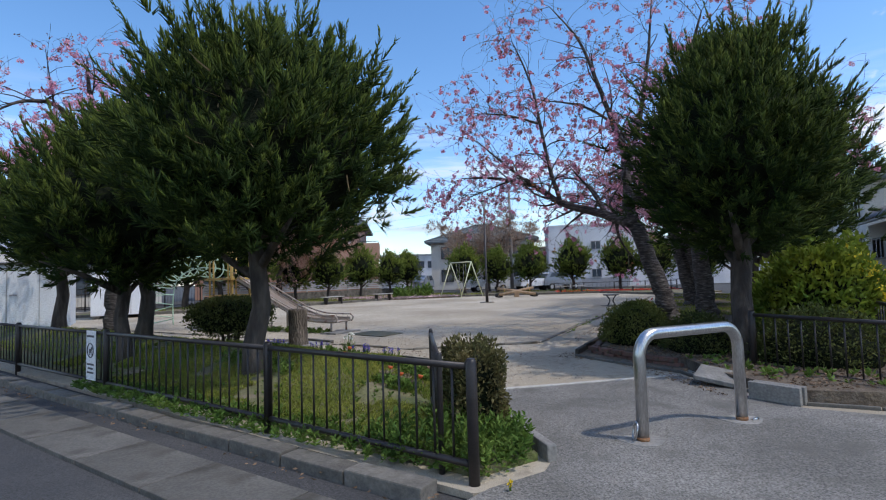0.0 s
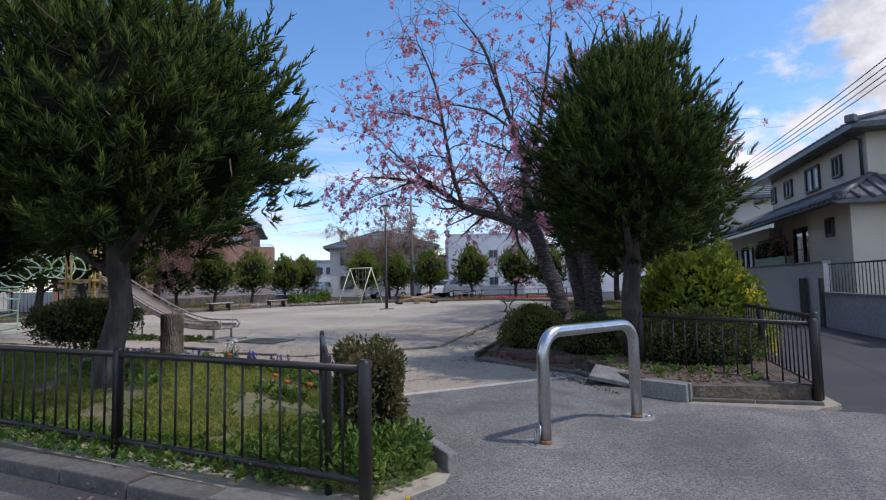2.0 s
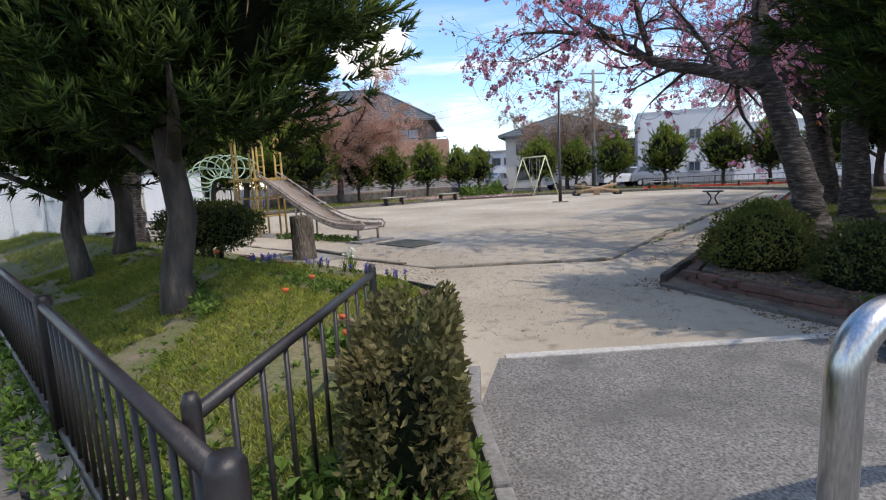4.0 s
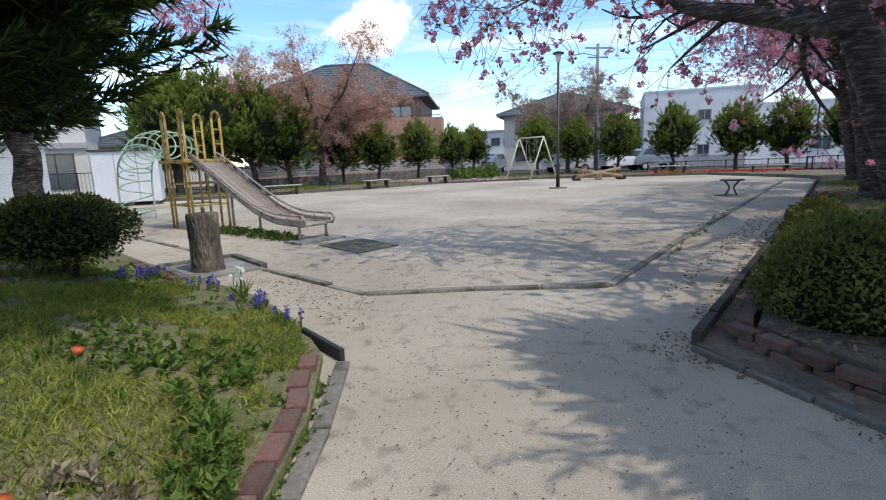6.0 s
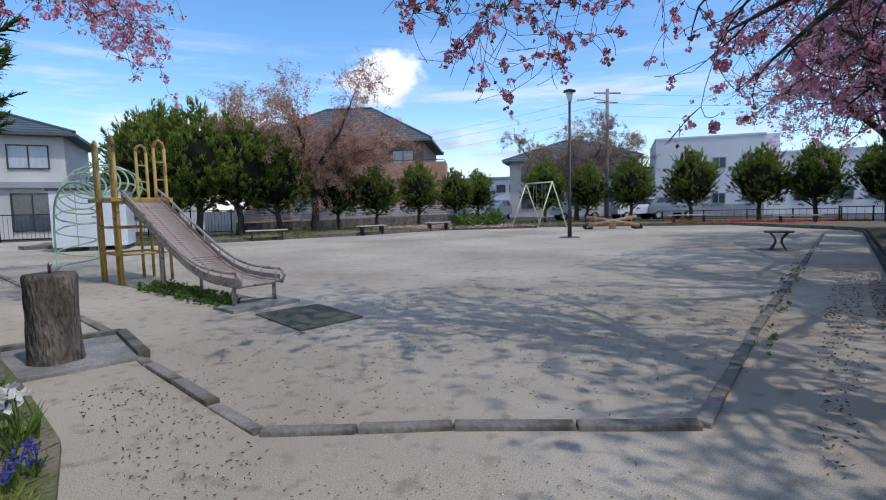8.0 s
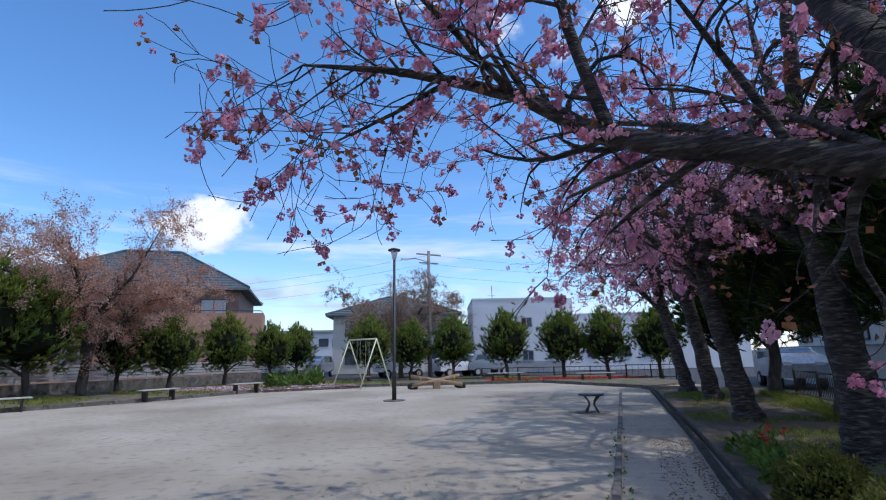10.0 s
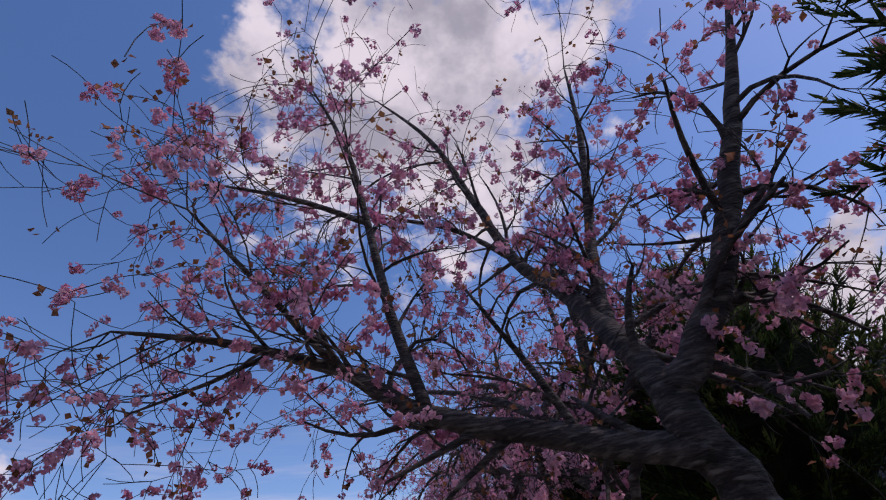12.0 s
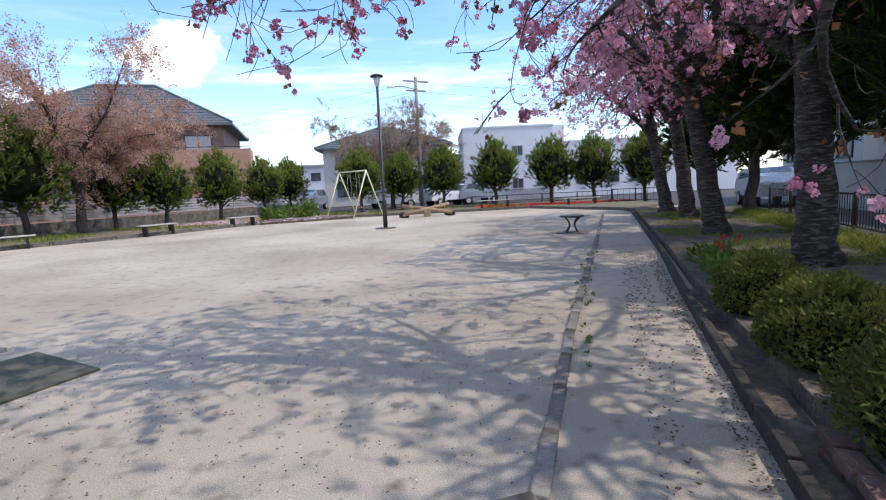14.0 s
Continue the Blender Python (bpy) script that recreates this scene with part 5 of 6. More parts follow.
h2 = thing("house", "cream two-storey apartment house with a hip roof", "house")
Geo().box(0, 0, 0, 10.6, 9.0, 5.0).part("wall", M["cream"], h2)
hip_roof(h2, 10.6, 9.0, 5.05, 2.0, 0.6, "slate", courses=10)
for x in (-3.6, -1.2, 1.2, 3.9):
    for z in (0.8, 3.2):
        window(h2, x, z, 1.3, 1.3, -4.5)
h2.matrix_world = pose(1.4, 57.6, 0, 0, 0, -2)
h2b = thing("house", "low cream annexe between the houses", "house")
Geo().box(0, 0, 0, 6, 6, 4.2).part("wall", M["cream"], h2b)
Geo().box(0, 0, 4.2, 6.4, 6.4, 0.2).part("roof", M["slate"], h2b)
window(h2b, -1, 2.6, 1.2, 1.0, -3.0)
h2b.matrix_world = pose(9.2, 60.5, 0)

wb = thing("office_building", "long white flat-roofed two-storey building", "building")
Geo().box(0, 0, 0, 7.2, 9, 5.75).part("wall", M["whitewall"], wb)
Geo().box(0, 0, 5.75, 7.3, 9.1, 0.14).part("parapet", M["whitewall"], wb)
Geo().box(8.0, 1.2, 0, 8.8, 7.5, 4.55).part("low_wing", M["whitewall"], wb)
Geo().box(8.0, 1.2, 4.55, 8.9, 7.6, 0.12).part("wing_parapet", M["whitewall"], wb)
Geo().box(16.0, 1.6, 0, 8.0, 7.0, 4.2).part("end_wing", M["whitewall"], wb)
Geo().box(0, -4.51, 0, 7.22, 0.04, 0.85).part("base_band", M["greywall"], wb)
Geo().box(4.4, -1.2, 4.6, 1.6, 0.8, 1.5).part("roof_box", M["whitewall"], wb)
for x, z, w, h in ((0.7, 3.5, 0.9, 0.8), (0.7, 0.9, 0.9, 0.8), (-2.4, 1.0, 0.8, 0.8), (2.8, 1.0, 0.8, 0.9)):
    window(wb, x, z, w, h, -4.5, "glass", "greywall")
for x, z, w, h in ((6.4, 1.0, 1.0, 1.0), (9.0, 1.0, 1.2, 1.0), (11.0, 1.0, 1.0, 1.0)):
    window(wb, x, z, w, h, -2.55, "glass", "greywall")
Geo().tube([(-1.9, -3.5, 5.8), (-1.9, -3.5, 7.0)], 0.03, 6).part("antenna_mast", M["pole"], wb)
Geo().tube([(-2.3, -3.5, 6.2), (-1.6, -3.5, 6.2)], 0.02, 5).part("antenna_arm", M["pole"], wb)
wb.matrix_world = pose(11.55, 52.7, 0, 0, 0, -6)

h3 = thing("house", "white two-storey house far behind the trees", "house")
Geo().box(0, 0, 0, 9, 7, 4.6).part("wall", M["whitewall"], h3)
Geo().box(0, 0, 4.6, 9.6, 7.6, 0.25).part("roof", M["greywall"], h3)
for x in (-2.5, 1.5, 3.2):
    window(h3, x, 2.8, 1.2, 1.0, -3.5)
h3.matrix_world = pose(-9.0, 78, 0, 0, 0, 0)

h4 = thing("house", "beige two-storey house with brown window frames", "house")
Geo().box(0, 0, 0, 8.0, 7.0, 5.3).part("wall", M["cream"], h4)
hip_roof(h4, 8.0, 7.0, 5.3, 1.5, 0.6, "slate", courses=8)
Geo().box(0, -3.6, 2.55, 8.1, 0.2, 0.3).part("belt", M["greywall"], h4)
Geo().box(-1.0, -4.2, 2.25, 4.5, 1.4, 0.14).part("canopy", M["frame"], h4)
for x in (-2.4, 0.2, 2.5):
    window(h4, x, 3.5, 1.7, 1.2, -3.5, "curtain")
    window(h4, x, 0.4, 1.7, 1.9, -3.5)
h4.matrix_world = pose(-29.4, 28.1, 0, 0, 0, 40)
h5 = thing("house", "low house with a grey tiled roof", "house")
Geo().box(0, 0, 0, 7, 6, 2.9).part("wall", M["cream"], h5)
hip_roof(h5, 7, 6, 2.9, 1.3, 0.6, "slate", courses=8)
window(h5, -1, 0.8, 1.7, 1.3, -3.0)
h5.matrix_world = pose(-27.0, 36.0, 0, 0, 0, 40)

# beige house across the side street, with its garden wall
AX = 66.0
h6 = thing("house", "beige two-storey house with dark tiled eaves", "house")
Geo().box(-1.3, 0, 0, 7.2, 7.5, 5.0).part("wall", M["beige"], h6)
Geo().box(-4.3, 0.7, 0, 2.6, 7.6, 3.05).part("lower_wall", M["beige"], h6)
Geo().box(4.6, 0.9, 0, 6.4, 6.6, 3.0).part("lower_wall", M["cream"], h6)
X0, X1, Y0, Y1 = -5.5, 2.9, -4.35, 4.3
g = Geo()
v = [(X0, Y0, 5.0), (X1, Y0, 5.0), (X1, Y1, 5.0), (X0, Y1, 5.0), (-1.6, 0, 6.5), (-1.0, 0, 6.5)]
v += [(a, b, c - 0.14) for a, b, c in v[:4]]
g.add(v, [(0, 1, 5, 4), (1, 2, 5), (2, 3, 4, 5), (3, 0, 4), (0, 6, 7, 1), (1, 7, 8, 2), (2, 8, 9, 3), (3, 9, 6, 0), (9, 8, 7, 6)])
ro = g.part("roof", M["kawara"], h6, "dark grey tiled hip roof")
for a, b in (((X0, Y1, 5.03), (-1.6, 0, 6.53)), ((X0, Y0, 5.03), (-1.6, 0, 6.53)), ((X1, Y1, 5.03), (-1.0, 0, 6.53))):
    Geo().tube([a, b], 0.09, 7).part("hip_ridge", M["kawara"], ro, "", True)
    Geo().box(a[0], a[1], a[2] - 0.05, 0.22, 0.22, 0.2, 45).part("ridge_end", M["kawara"], ro, bevel=0.03)
for k in range(27):
    x = X0 + 0.2 + k * 0.3
    t = min(1.0, (x - X0) / 3.9, (X1 - x) / 3.9)
    Geo().tube([(x, Y1 + 0.02, 5.02), (x, Y1 - (Y1 * t), 5.02 + 1.5 * t)], 0.045, 5).part("tile_row", M["kawara"], ro, "", True)
g = Geo()
A_, B_, C_, D_, E_, F_ = (-6.05, 4.95, 3.02), (8.0, 4.95, 3.02), (8.0, 3.7, 3.74), (-4.88, 3.7, 3.74), (-4.88, -3.1, 3.74), (-6.05, -3.1, 3.02)
top = [A_, B_, C_, D_, E_, F_]
g.add(top + [(a, b, c - 0.12) for a, b, c in top], [(0, 3, 2, 1), (0, 5, 4, 3), (6, 7, 8, 9), (6, 9, 10, 11), (0, 1, 7, 6), (1, 2, 8, 7), (5, 0, 6, 11), (4, 5, 11, 10)])
lr = g.part("lower_roof", M["kawara"], h6, "dark tiled lower roof")
for k in range(46):
    x = -5.95 + k * 0.3
    t = min(1.0, (x + 6.05) / 1.17)
    if t > 0.1:
        Geo().tube([(x, 4.98, 3.03), (x, 4.95 - 1.25 * t, 3.03 + 0.72 * t)], 0.05, 5).part("tile_row", M["kawara"], lr, "", True)
for k in range(26):
    y = 4.8 - k * 0.3
    t = min(1.0, (4.95 - y) / 1.25)
    if t > 0.1:
        Geo().tube([(-6.08, y, 3.03), (-6.05 + 1.17 * t, y, 3.03 + 0.72 * t)], 0.05, 5).part("tile_row", M["kawara"], lr, "", True)
Geo().tube([A_, D_], 0.09, 7).part("hip_ridge", M["kawara"], lr, "", True)
Geo().box(-5.95, 4.85, 3.0, 0.24, 0.24, 0.2, 45).part("ridge_end", M["kawara"], lr, bevel=0.03)
tube_part("gutter", [(-6.1, 5.02, 2.93), (8.0, 5.02, 2.93)], 0.05, "frame", h6)
h6.matrix_world = pose(18.55, 14.9, 0, 0, 0, AX)


def side_window(parent, x, z, w, h, y, mat="glass"):
    f = Geo()
    t = 0.07
    for bx, bz, sx, sz in ((x, z, w, t), (x, z + h - t, w, t), (x - w / 2 + t / 2, z, t, h), (x + w / 2 - t / 2, z, t, h), (x, z, t * .8, h)):
        f.box(bx, y + 0.02, bz, sx, 0.10, sz)
    fo = f.part("window", M["frame"], parent)
    Geo().box(x, y + 0.01, z + t, w - t, 0.012, h - 2 * t).part("pane", M[mat], fo)


for x, w in ((-3.3, 0.55), (-1.6, 1.05), (0.5, 0.75), (2.0, 0.45)):
    side_window(h6, x, 3.98 if w < 1 else 3.85, w, 0.62 if w < 1 else 0.8, 3.75, "curtain")
side_window(h6, -4.5, 2.2, 0.45, 0.5, 4.5)
for x, w in ((2.4, 0.9), (4.2, 1.6), (6.4, 1.2)):
    side_window(h6, x, 1.2, w, 1.2, 4.2)
side_window(h6, -0.6, 0.9, 1.7, 1.9, 3.75)
tube_part("downpipe", [(-4.75, 4.2, 4.86), (-4.75, 3.82, 4.7), (-4.75, 3.82, 3.75)], 0.04, "frame", h6)
pr = thing("plant_rack", "dark metal rack with green planter and potted shrubs on the wall", "plant stand")
px, py = 18.55 - 0.4 * 0.407 - 4.7 * 0.914, 14.9 - 0.4 * 0.914 + 4.7 * 0.407
for k in (-1.3, 0, 1.3):
    tube_part("post", [(px + k * 0.407, py + k * 0.914, 0.0), (px + k * 0.407, py + k * 0.914, 2.45)], 0.03, "frame", pr)
for h in (1.5, 2.45):
    tube_part("rail", [(px - 1.3 * 0.407, py - 1.3 * 0.914, h), (px + 1.3 * 0.407, py + 1.3 * 0.914, h)], 0.025, "frame", pr)
Geo().box(px, py, 1.5, 2.4, 0.3, 0.32, AX).part("planter", M["greenpaint"], pr, "pale green planter box", bevel=0.02)
for k, (o, s) in enumerate(((-0.8, 0.4), (0.1, 0.5), (0.85, 0.42))):
    b = bush("potted_shrub", 140 + k, s, 0.3, 0.62, 420, M["boxhedge" if k else "bronze"], "sparse potted shrub in the planter", 0.07, category="shrub")
    b.matrix_world = pose(px + o * 0.407, py + o * 0.914, 1.8, 0, 0, AX)
wl_ = thing("garden_wall", "pale rendered garden wall with a dark gate post", "wall", kind="structure")
wd = Vector((0.41, 0.912, 0))
w0 = Vector((11.02, 11.3, 0))
for a, b, h, mat in ((0, 24, 1.45, "cream"), (-3.2, -0.15, 0.72, "greywall")):
    c = w0 + wd * ((a + b) / 2)
    Geo().box(c.x, c.y, -0.05, b - a, 0.15, h + 0.05, AX).part("wall_panel", M[mat], wl_, bevel=0.01)
    Geo().box(c.x, c.y, h, b - a + 0.02, 0.2, 0.06, AX).part("coping", M["concrete"], wl_, bevel=0.01)
for a in (-0.1, 1.0):
    c = w0 + wd * a + Vector((-0.12, 0.05, 0))
    Geo().box(c.x, c.y, -0.05, 0.32 if a > 0 else 0.14, 0.06, 1.15, AX).part("gate_post", M["frame"], wl_, "dark brown post")
for k in range(20):
    c = w0 + wd * (-3.1 + k * 0.15)
    tube_part("railing_bar", [(c.x, c.y, 0.75), (c.x, c.y, 1.42)], 0.01, "frame", wl_, 5)
a, b = w0 + wd * -3.15, w0 + wd * -0.2
tube_part("railing_top", [(a.x, a.y, 1.42), (b.x, b.y, 1.42)], 0.018, "frame", wl_)
c = w0 + wd * -3.6
Geo().box(c.x, c.y, -0.05, 0.7, 0.5, 1.15, AX).part("gate_pier", M["cream"], wl_, bevel=0.02)
rb = bush("red_leaf_shrub", 91, 0.55, 0.5, 0.75, 2500, M["bronze"], "clipped shrub with red young leaves on the wall corner", 0.06)
rb.matrix_world = pose(c.x + 0.9, c.y - 0.1, 0.9)
Geo().box(0, 0, -0.95, 0.9, 0.9, 0.95).part("planter", M["greywall"], rb, "grey planter wall", bevel=0.02)
h7 = thing("house", "pale two-storey house behind the garden wall", "house")
Geo().box(0, 0, 0, 9, 7, 5.4).part("wall", M["cream"], h7)
hip_roof(h7, 9, 7, 5.4, 1.5, 0.7, "slate", courses=8)
for x in (-3, 0, 3):
    side_window(h7, x, 3.6, 1.4, 1.1, 3.5)
    side_window(h7, x, 1.7, 1.4, 1.0, 3.5)
h7.matrix_world = pose(24.0, 28.0, 0, 0, 0, AX)


# ---- boundary fences, poles, cables ----
bf = thing("boundary_fence", "grey slatted boundary fence on a low wall", "fence")
a, b = Vector((-16.5, 31.0)), Vector((-5.2, 46.5))
n = 10
for i in range(n):
    p, q = a.lerp(b, i / n), a.lerp(b, (i + 1) / n)
    c, dd = (p + q) / 2, q - p
    an = math.degrees(math.atan2(dd.y, dd.x))
    Geo().box(c.x, c.y, -0.05, dd.length, 0.12, 0.55, an).part("base_wall", M["kerb"], bf)
    for k in range(5):
        Geo().box(c.x, c.y, 0.58 + k * 0.15, dd.length - 0.1, 0.025, 0.12, an).part("slat", M["galv"], bf)
    Geo().box(p.x, p.y, -0.05, 0.08, 0.08, 1.4, an).part("post", M["galv"], bf)
fence("mesh_fence", [(-16.6, 30.8), (-27, 22.0)], "dark steel bar fence behind the junipers", height=1.25, bars=0.16, post_every=2.0, z=0.0)
fence("far_barrier", [(13.2, 34.2), (15.6, 33.6)], "low grey steel barrier at the far entrance", height=0.75, bars=0.3, post_every=1.2)
fence("far_rail", [(6.5, 39.6), (15.2, 38.4)], "low dark rail behind the flower bed", height=0.6, bars=0.3, post_every=2.0)

up = thing("utility_pole", "grey concrete utility pole with cross-arms", "utility pole")
Geo().tube([(3.5, 42.2, -0.1), (3.5, 42.2, 8.5)], [0.16, 0.10], 12).part("pole", M["pole"], up, "", True)
for z, l in ((8.2, 0.9), (7.6, 0.7)):
    Geo().box(3.5, 42.2, z, l * 2, 0.08, 0.08, 20).part("cross_arm", M["pole"], up)
tube_part("lamp_arm", [(3.5, 42.1, 7.7), (2.6, 41.9, 7.9), (2.0, 41.8, 7.85)], 0.03, "pole", up)
Geo().box(1.85, 41.75, 7.78, 0.5, 0.16, 0.1, 10).part("lamp_head", M["whiteframe"], up)
for dx in (0.22, -0.2):
    Geo().tube([(3.5 + dx, 42.1, 5.9), (3.5 + dx, 42.1, 6.5)], 0.14, 10).part("transformer", M["galv"], up, "grey transformer can", True)
u2 = thing("utility_pole", "utility pole with cables beside the side street", "utility pole")
Geo().tube([(14.2, 10.2, -0.1), (14.2, 10.2, 8.6)], [0.17, 0.11], 12).part("pole", M["pole"], u2, "", True)
for z in (6.6, 7.2):
    Geo().box(13.9, 10.2, z, 1.9, 0.09, 0.09, -20).part("cross_arm", M["pole"], u2)
for k in range(4):
    Geo().tube([(13.2 + k * 0.25, 10.45 - k * 0.09, 6.3), (13.2 + k * 0.25, 10.45 - k * 0.09, 6.85)], [0.05, 0.07], 8).part("insulator", M["frame"], u2)


def cable(a, b, sag, r=0.012):
    a, b = Vector(a), Vector(b)
    g = Geo().tube([a.lerp(b, k / 14) - Vector((0, 0, 4 * sag * (k / 14) * (1 - k / 14))) for k in range(15)], r, 5, False)
    tagged(g.part("power_cable", M["rubber"]), "thin black overhead cable between poles", "cable", "overhead cables", "")


for k in range(4):
    cable((13.2 + k * 0.25, 10.45 - k * 0.09, 6.85), (25 + k * .3, 40, 7.2), 0.5, 0.015)
for z in (8.2, 7.6, 6.8):
    cable((3.5, 42.2, z), (30, 47, z + 0.3), 0.6, 0.006)
    cable((3.5, 42.2, z), (-28, 58, z - 0.6), 0.7, 0.006)
cable((13.3, 10.3, 7.2), (3.2, -6, 9.5), 0.2)
cable((13.6, 10.2, 6.6), (5.2, -6, 9.0), 0.2)


# ---- cars ----
def car(x, y, rz, paint, label, h=1.5, length=3.6):
    c = thing("car", label, "car")
    prof = [(-0.5, 0.28), (-0.5, 0.62), (-0.47, 0.80), (-0.30, 0.88), (-0.20, 1.0), (0.32, 1.0), (0.46, 0.70), (0.5, 0.55), (0.5, 0.28)]
    g = Geo()
    n = len(prof)
    vs = []
    for yy, k in ((-0.76, 1), (-0.62, 0), (0.62, 0), (0.76, 1)):
        for px, pz in prof:
            inset = 0.0 if k == 0 else (0.12 if pz > 0.8 else 0.0)
            vs.append((px * length * (1 - inset * 0.2), yy * (0.90 if (k == 1 and pz > 0.85) else 1.0), pz * h))
    g.add(vs, [(i * n + k, i * n + k + 1, (i + 1) * n + k + 1, (i + 1) * n + k) for i in range(3) for k in range(n - 1)] + [tuple(range(n - 1, -1, -1)), tuple(3 * n + k for k in range(n))] + [(i * n + n - 1, i * n, (i + 1) * n, (i + 1) * n + n - 1) for i in range(3)])
    g.part("body", M[paint], c)
    for s in (-1, 1):
        g = Geo()
        yy = s * 0.735
        g.add([(-0.16 * length, yy, 0.70 * h), (0.36 * length, yy, 0.70 * h), (0.29 * length, yy * 0.965, 0.95 * h), (-0.17 * length, yy * 0.965, 0.95 * h)] + [(-0.16 * length, yy * 0.97, 0.70 * h), (0.36 * length, yy * 0.97, 0.70 * h), (0.29 * length, yy * 0.93, 0.95 * h), (-0.17 * length, yy * 0.93, 0.95 * h)], [(0, 1, 2, 3), (7, 6, 5, 4), (0, 4, 5, 1), (1, 5, 6, 2), (2, 6, 7, 3), (3, 7, 4, 0)])
        g.part("side_window", M["glass"], c)
        for w in (-0.31, 0.31):
            t = Geo().tube([(w * length, s * 0.58, 0.29), (w * length, s * 0.78, 0.29)], 0.29, 18).part("wheel", M["rubber"], c, "", True)
            Geo().tube([(w * length, s * 0.775, 0.29), (w * length, s * 0.79, 0.29)], 0.17, 14).part("rim", M["galv"], t)
        Geo().box(-0.5 * length + 0.02, s * 0.5, 0.58 * h, 0.08, 0.28, 0.12).part("headlight", M["whiteframe"], c)
    Geo().add([(-0.31 * length, -0.55, 0.885 * h), (-0.31 * length, 0.55, 0.885 * h), (-0.21 * length, 0.52, 0.995 * h), (-0.21 * length, -0.52, 0.995 * h), (-0.29 * length, -0.55, 0.86 * h), (-0.29 * length, 0.55, 0.86 * h), (-0.2 * length, 0.52, 0.97 * h), (-0.2 * length, -0.52, 0.97 * h)], [(0, 1, 2, 3)[::-1], (4, 5, 6, 7), (0, 4, 7, 3), (1, 2, 6, 5)]).part("windscreen", M["glass"], c)
    c.matrix_world = pose(x, y, -0.05, 0, 0, rz)


car(5.6, 44.5, 25, "carwhite", "white parked car behind the park", 1.5)
car(7.8, 45.2, 200, "carsilver", "silver parked car behind the park", 1.55)
car(1.6, 44.9, 15, "carwhite", "white parked hatchback behind the junipers", 1.5)
car(-4.6, 48.5, 80, "carsilver", "grey parked car beside the fence", 1.6)
car(16.3, 26.8, 66, "carsilver", "silver car parked on the side street", 1.5)


# ---- flowers, grass and litter ----
def stuff(name, v, f, mat, label, category="grass"):
    ob = new(name, np_mesh(name, v, f, mat))
    return tagged(ob, label, category, "", "stuff")


rng = np.random.default_rng(77)
LAWN_NEAR = [(0.4, 3.7), (-3.2, 6.0), (-6.5, 8.2), (-6.0, 10.8), (-4.1, 10.25), (-2.5, 9.38), (-1.5, 8.8), (-0.8, 8.2), (-0.42, 7.65), (-0.16, 6.95), (0.04, 5.95), (0.4, 4.9)]


def grass_field(poly, n, z, length, width, mat, name, label, patch=1.3, thresh=-0.1):
    pts = scatter(rng, poly, n)
    keep = np.array([noise.noise(Vector((x * patch, y * patch, 3.3))) + 0.35 * noise.noise(Vector((x * 4, y * 4, 1.0))) > thresh for x, y in pts])
    pts = pts[keep]
    m = len(pts)
    pos = np.column_stack([pts, np.full(m, z) if z != "lawn" else [lawn_z(x, y) for x, y in pts]])
    d = np.column_stack([rng.normal(size=(m, 2)) * 0.55, np.ones(m)])
    bend = np.column_stack([rng.normal(size=(m, 2)) * 0.45, np.full(m, -0.15)])
    L = length * (0.4 + rng.random(m))
    p1, p2 = None, None
    v, f = blades(rng, pos, d, L, width, np.array([0, 0, 0.0]))
    v = v.reshape(m, 5, 3)
    v[:, 4] += bend * L[:, None] * 0.8
    v[:, 2:4] += (bend * L[:, None] * 0.2)[:, None, :]
    return stuff(name, v.reshape(-1, 3), f, mat, label)


grass_field(LAWN_NEAR, 120000, "lawn", 0.055, 0.0065, M["grass"], "lawn_grass", "patchy yellow-green lawn grass behind the fence", 1.1, -0.06)
grass_field([(-6, 8.2), (-14, 13.0), (-13, 15), (-8, 12.8), (-6, 11)], 12000, "lawn", 0.09, 0.009, M["grass"], "lawn_grass", "thin grass under the junipers")
grass_field([(4.2, 11.2), (5.7, 15.6), (9.8, 25), (12, 24), (7.6, 13)], 22000, 0.125, 0.10, 0.009, M["grass"], "bed_grass", "grass tufts among the cherry trees", 0.9, 0.02)
grass_field([(5.6, 8.8), (7.0, 11.6), (12.4, 22.6), (11.6, 22.4), (6.0, 11)], 9000, 0.125, 0.20, 0.012, M["grass"], "fence_grass", "bright tall grass along the side fence", 1.0, -0.3)
grass_field([(-17, 20.9), (-12.4, 23.4), (-7.4, 28.4), (-4.8, 32), (-2, 34), (8.4, 33.6), (9, 38), (-6, 39), (-12, 31)], 16000, 0.075, 0.16, 0.02, M["grass"], "far_grass", "grass and weeds on the far strip", 0.5, 0.0)


def weeds(poly, n, z, size, label, mat="weed", name="weed_patch", heads=9, tall=0.5):
    pts = scatter(rng, poly, n)
    c = np.column_stack([pts, np.full(n, z) if z != "lawn" else [lawn_z(x, y) for x, y in pts]])
    i = np.repeat(np.arange(n), heads)
    a = rng.random(len(i)) * 2 * math.pi
    h = rng.random(len(i))
    sz = (0.6 + 0.8 * rng.random(n))[i] * size
    d = np.column_stack([np.cos(a), np.sin(a), 0.35 + 0.6 * h])
    pos = c[i] + np.column_stack([np.zeros((len(i), 2)), h * sz * tall])
    v, f = leaf_cards(rng, pos, d, sz, sz * 0.42, 0.7)
    return stuff(name, v, f, M[mat], label, "weeds")


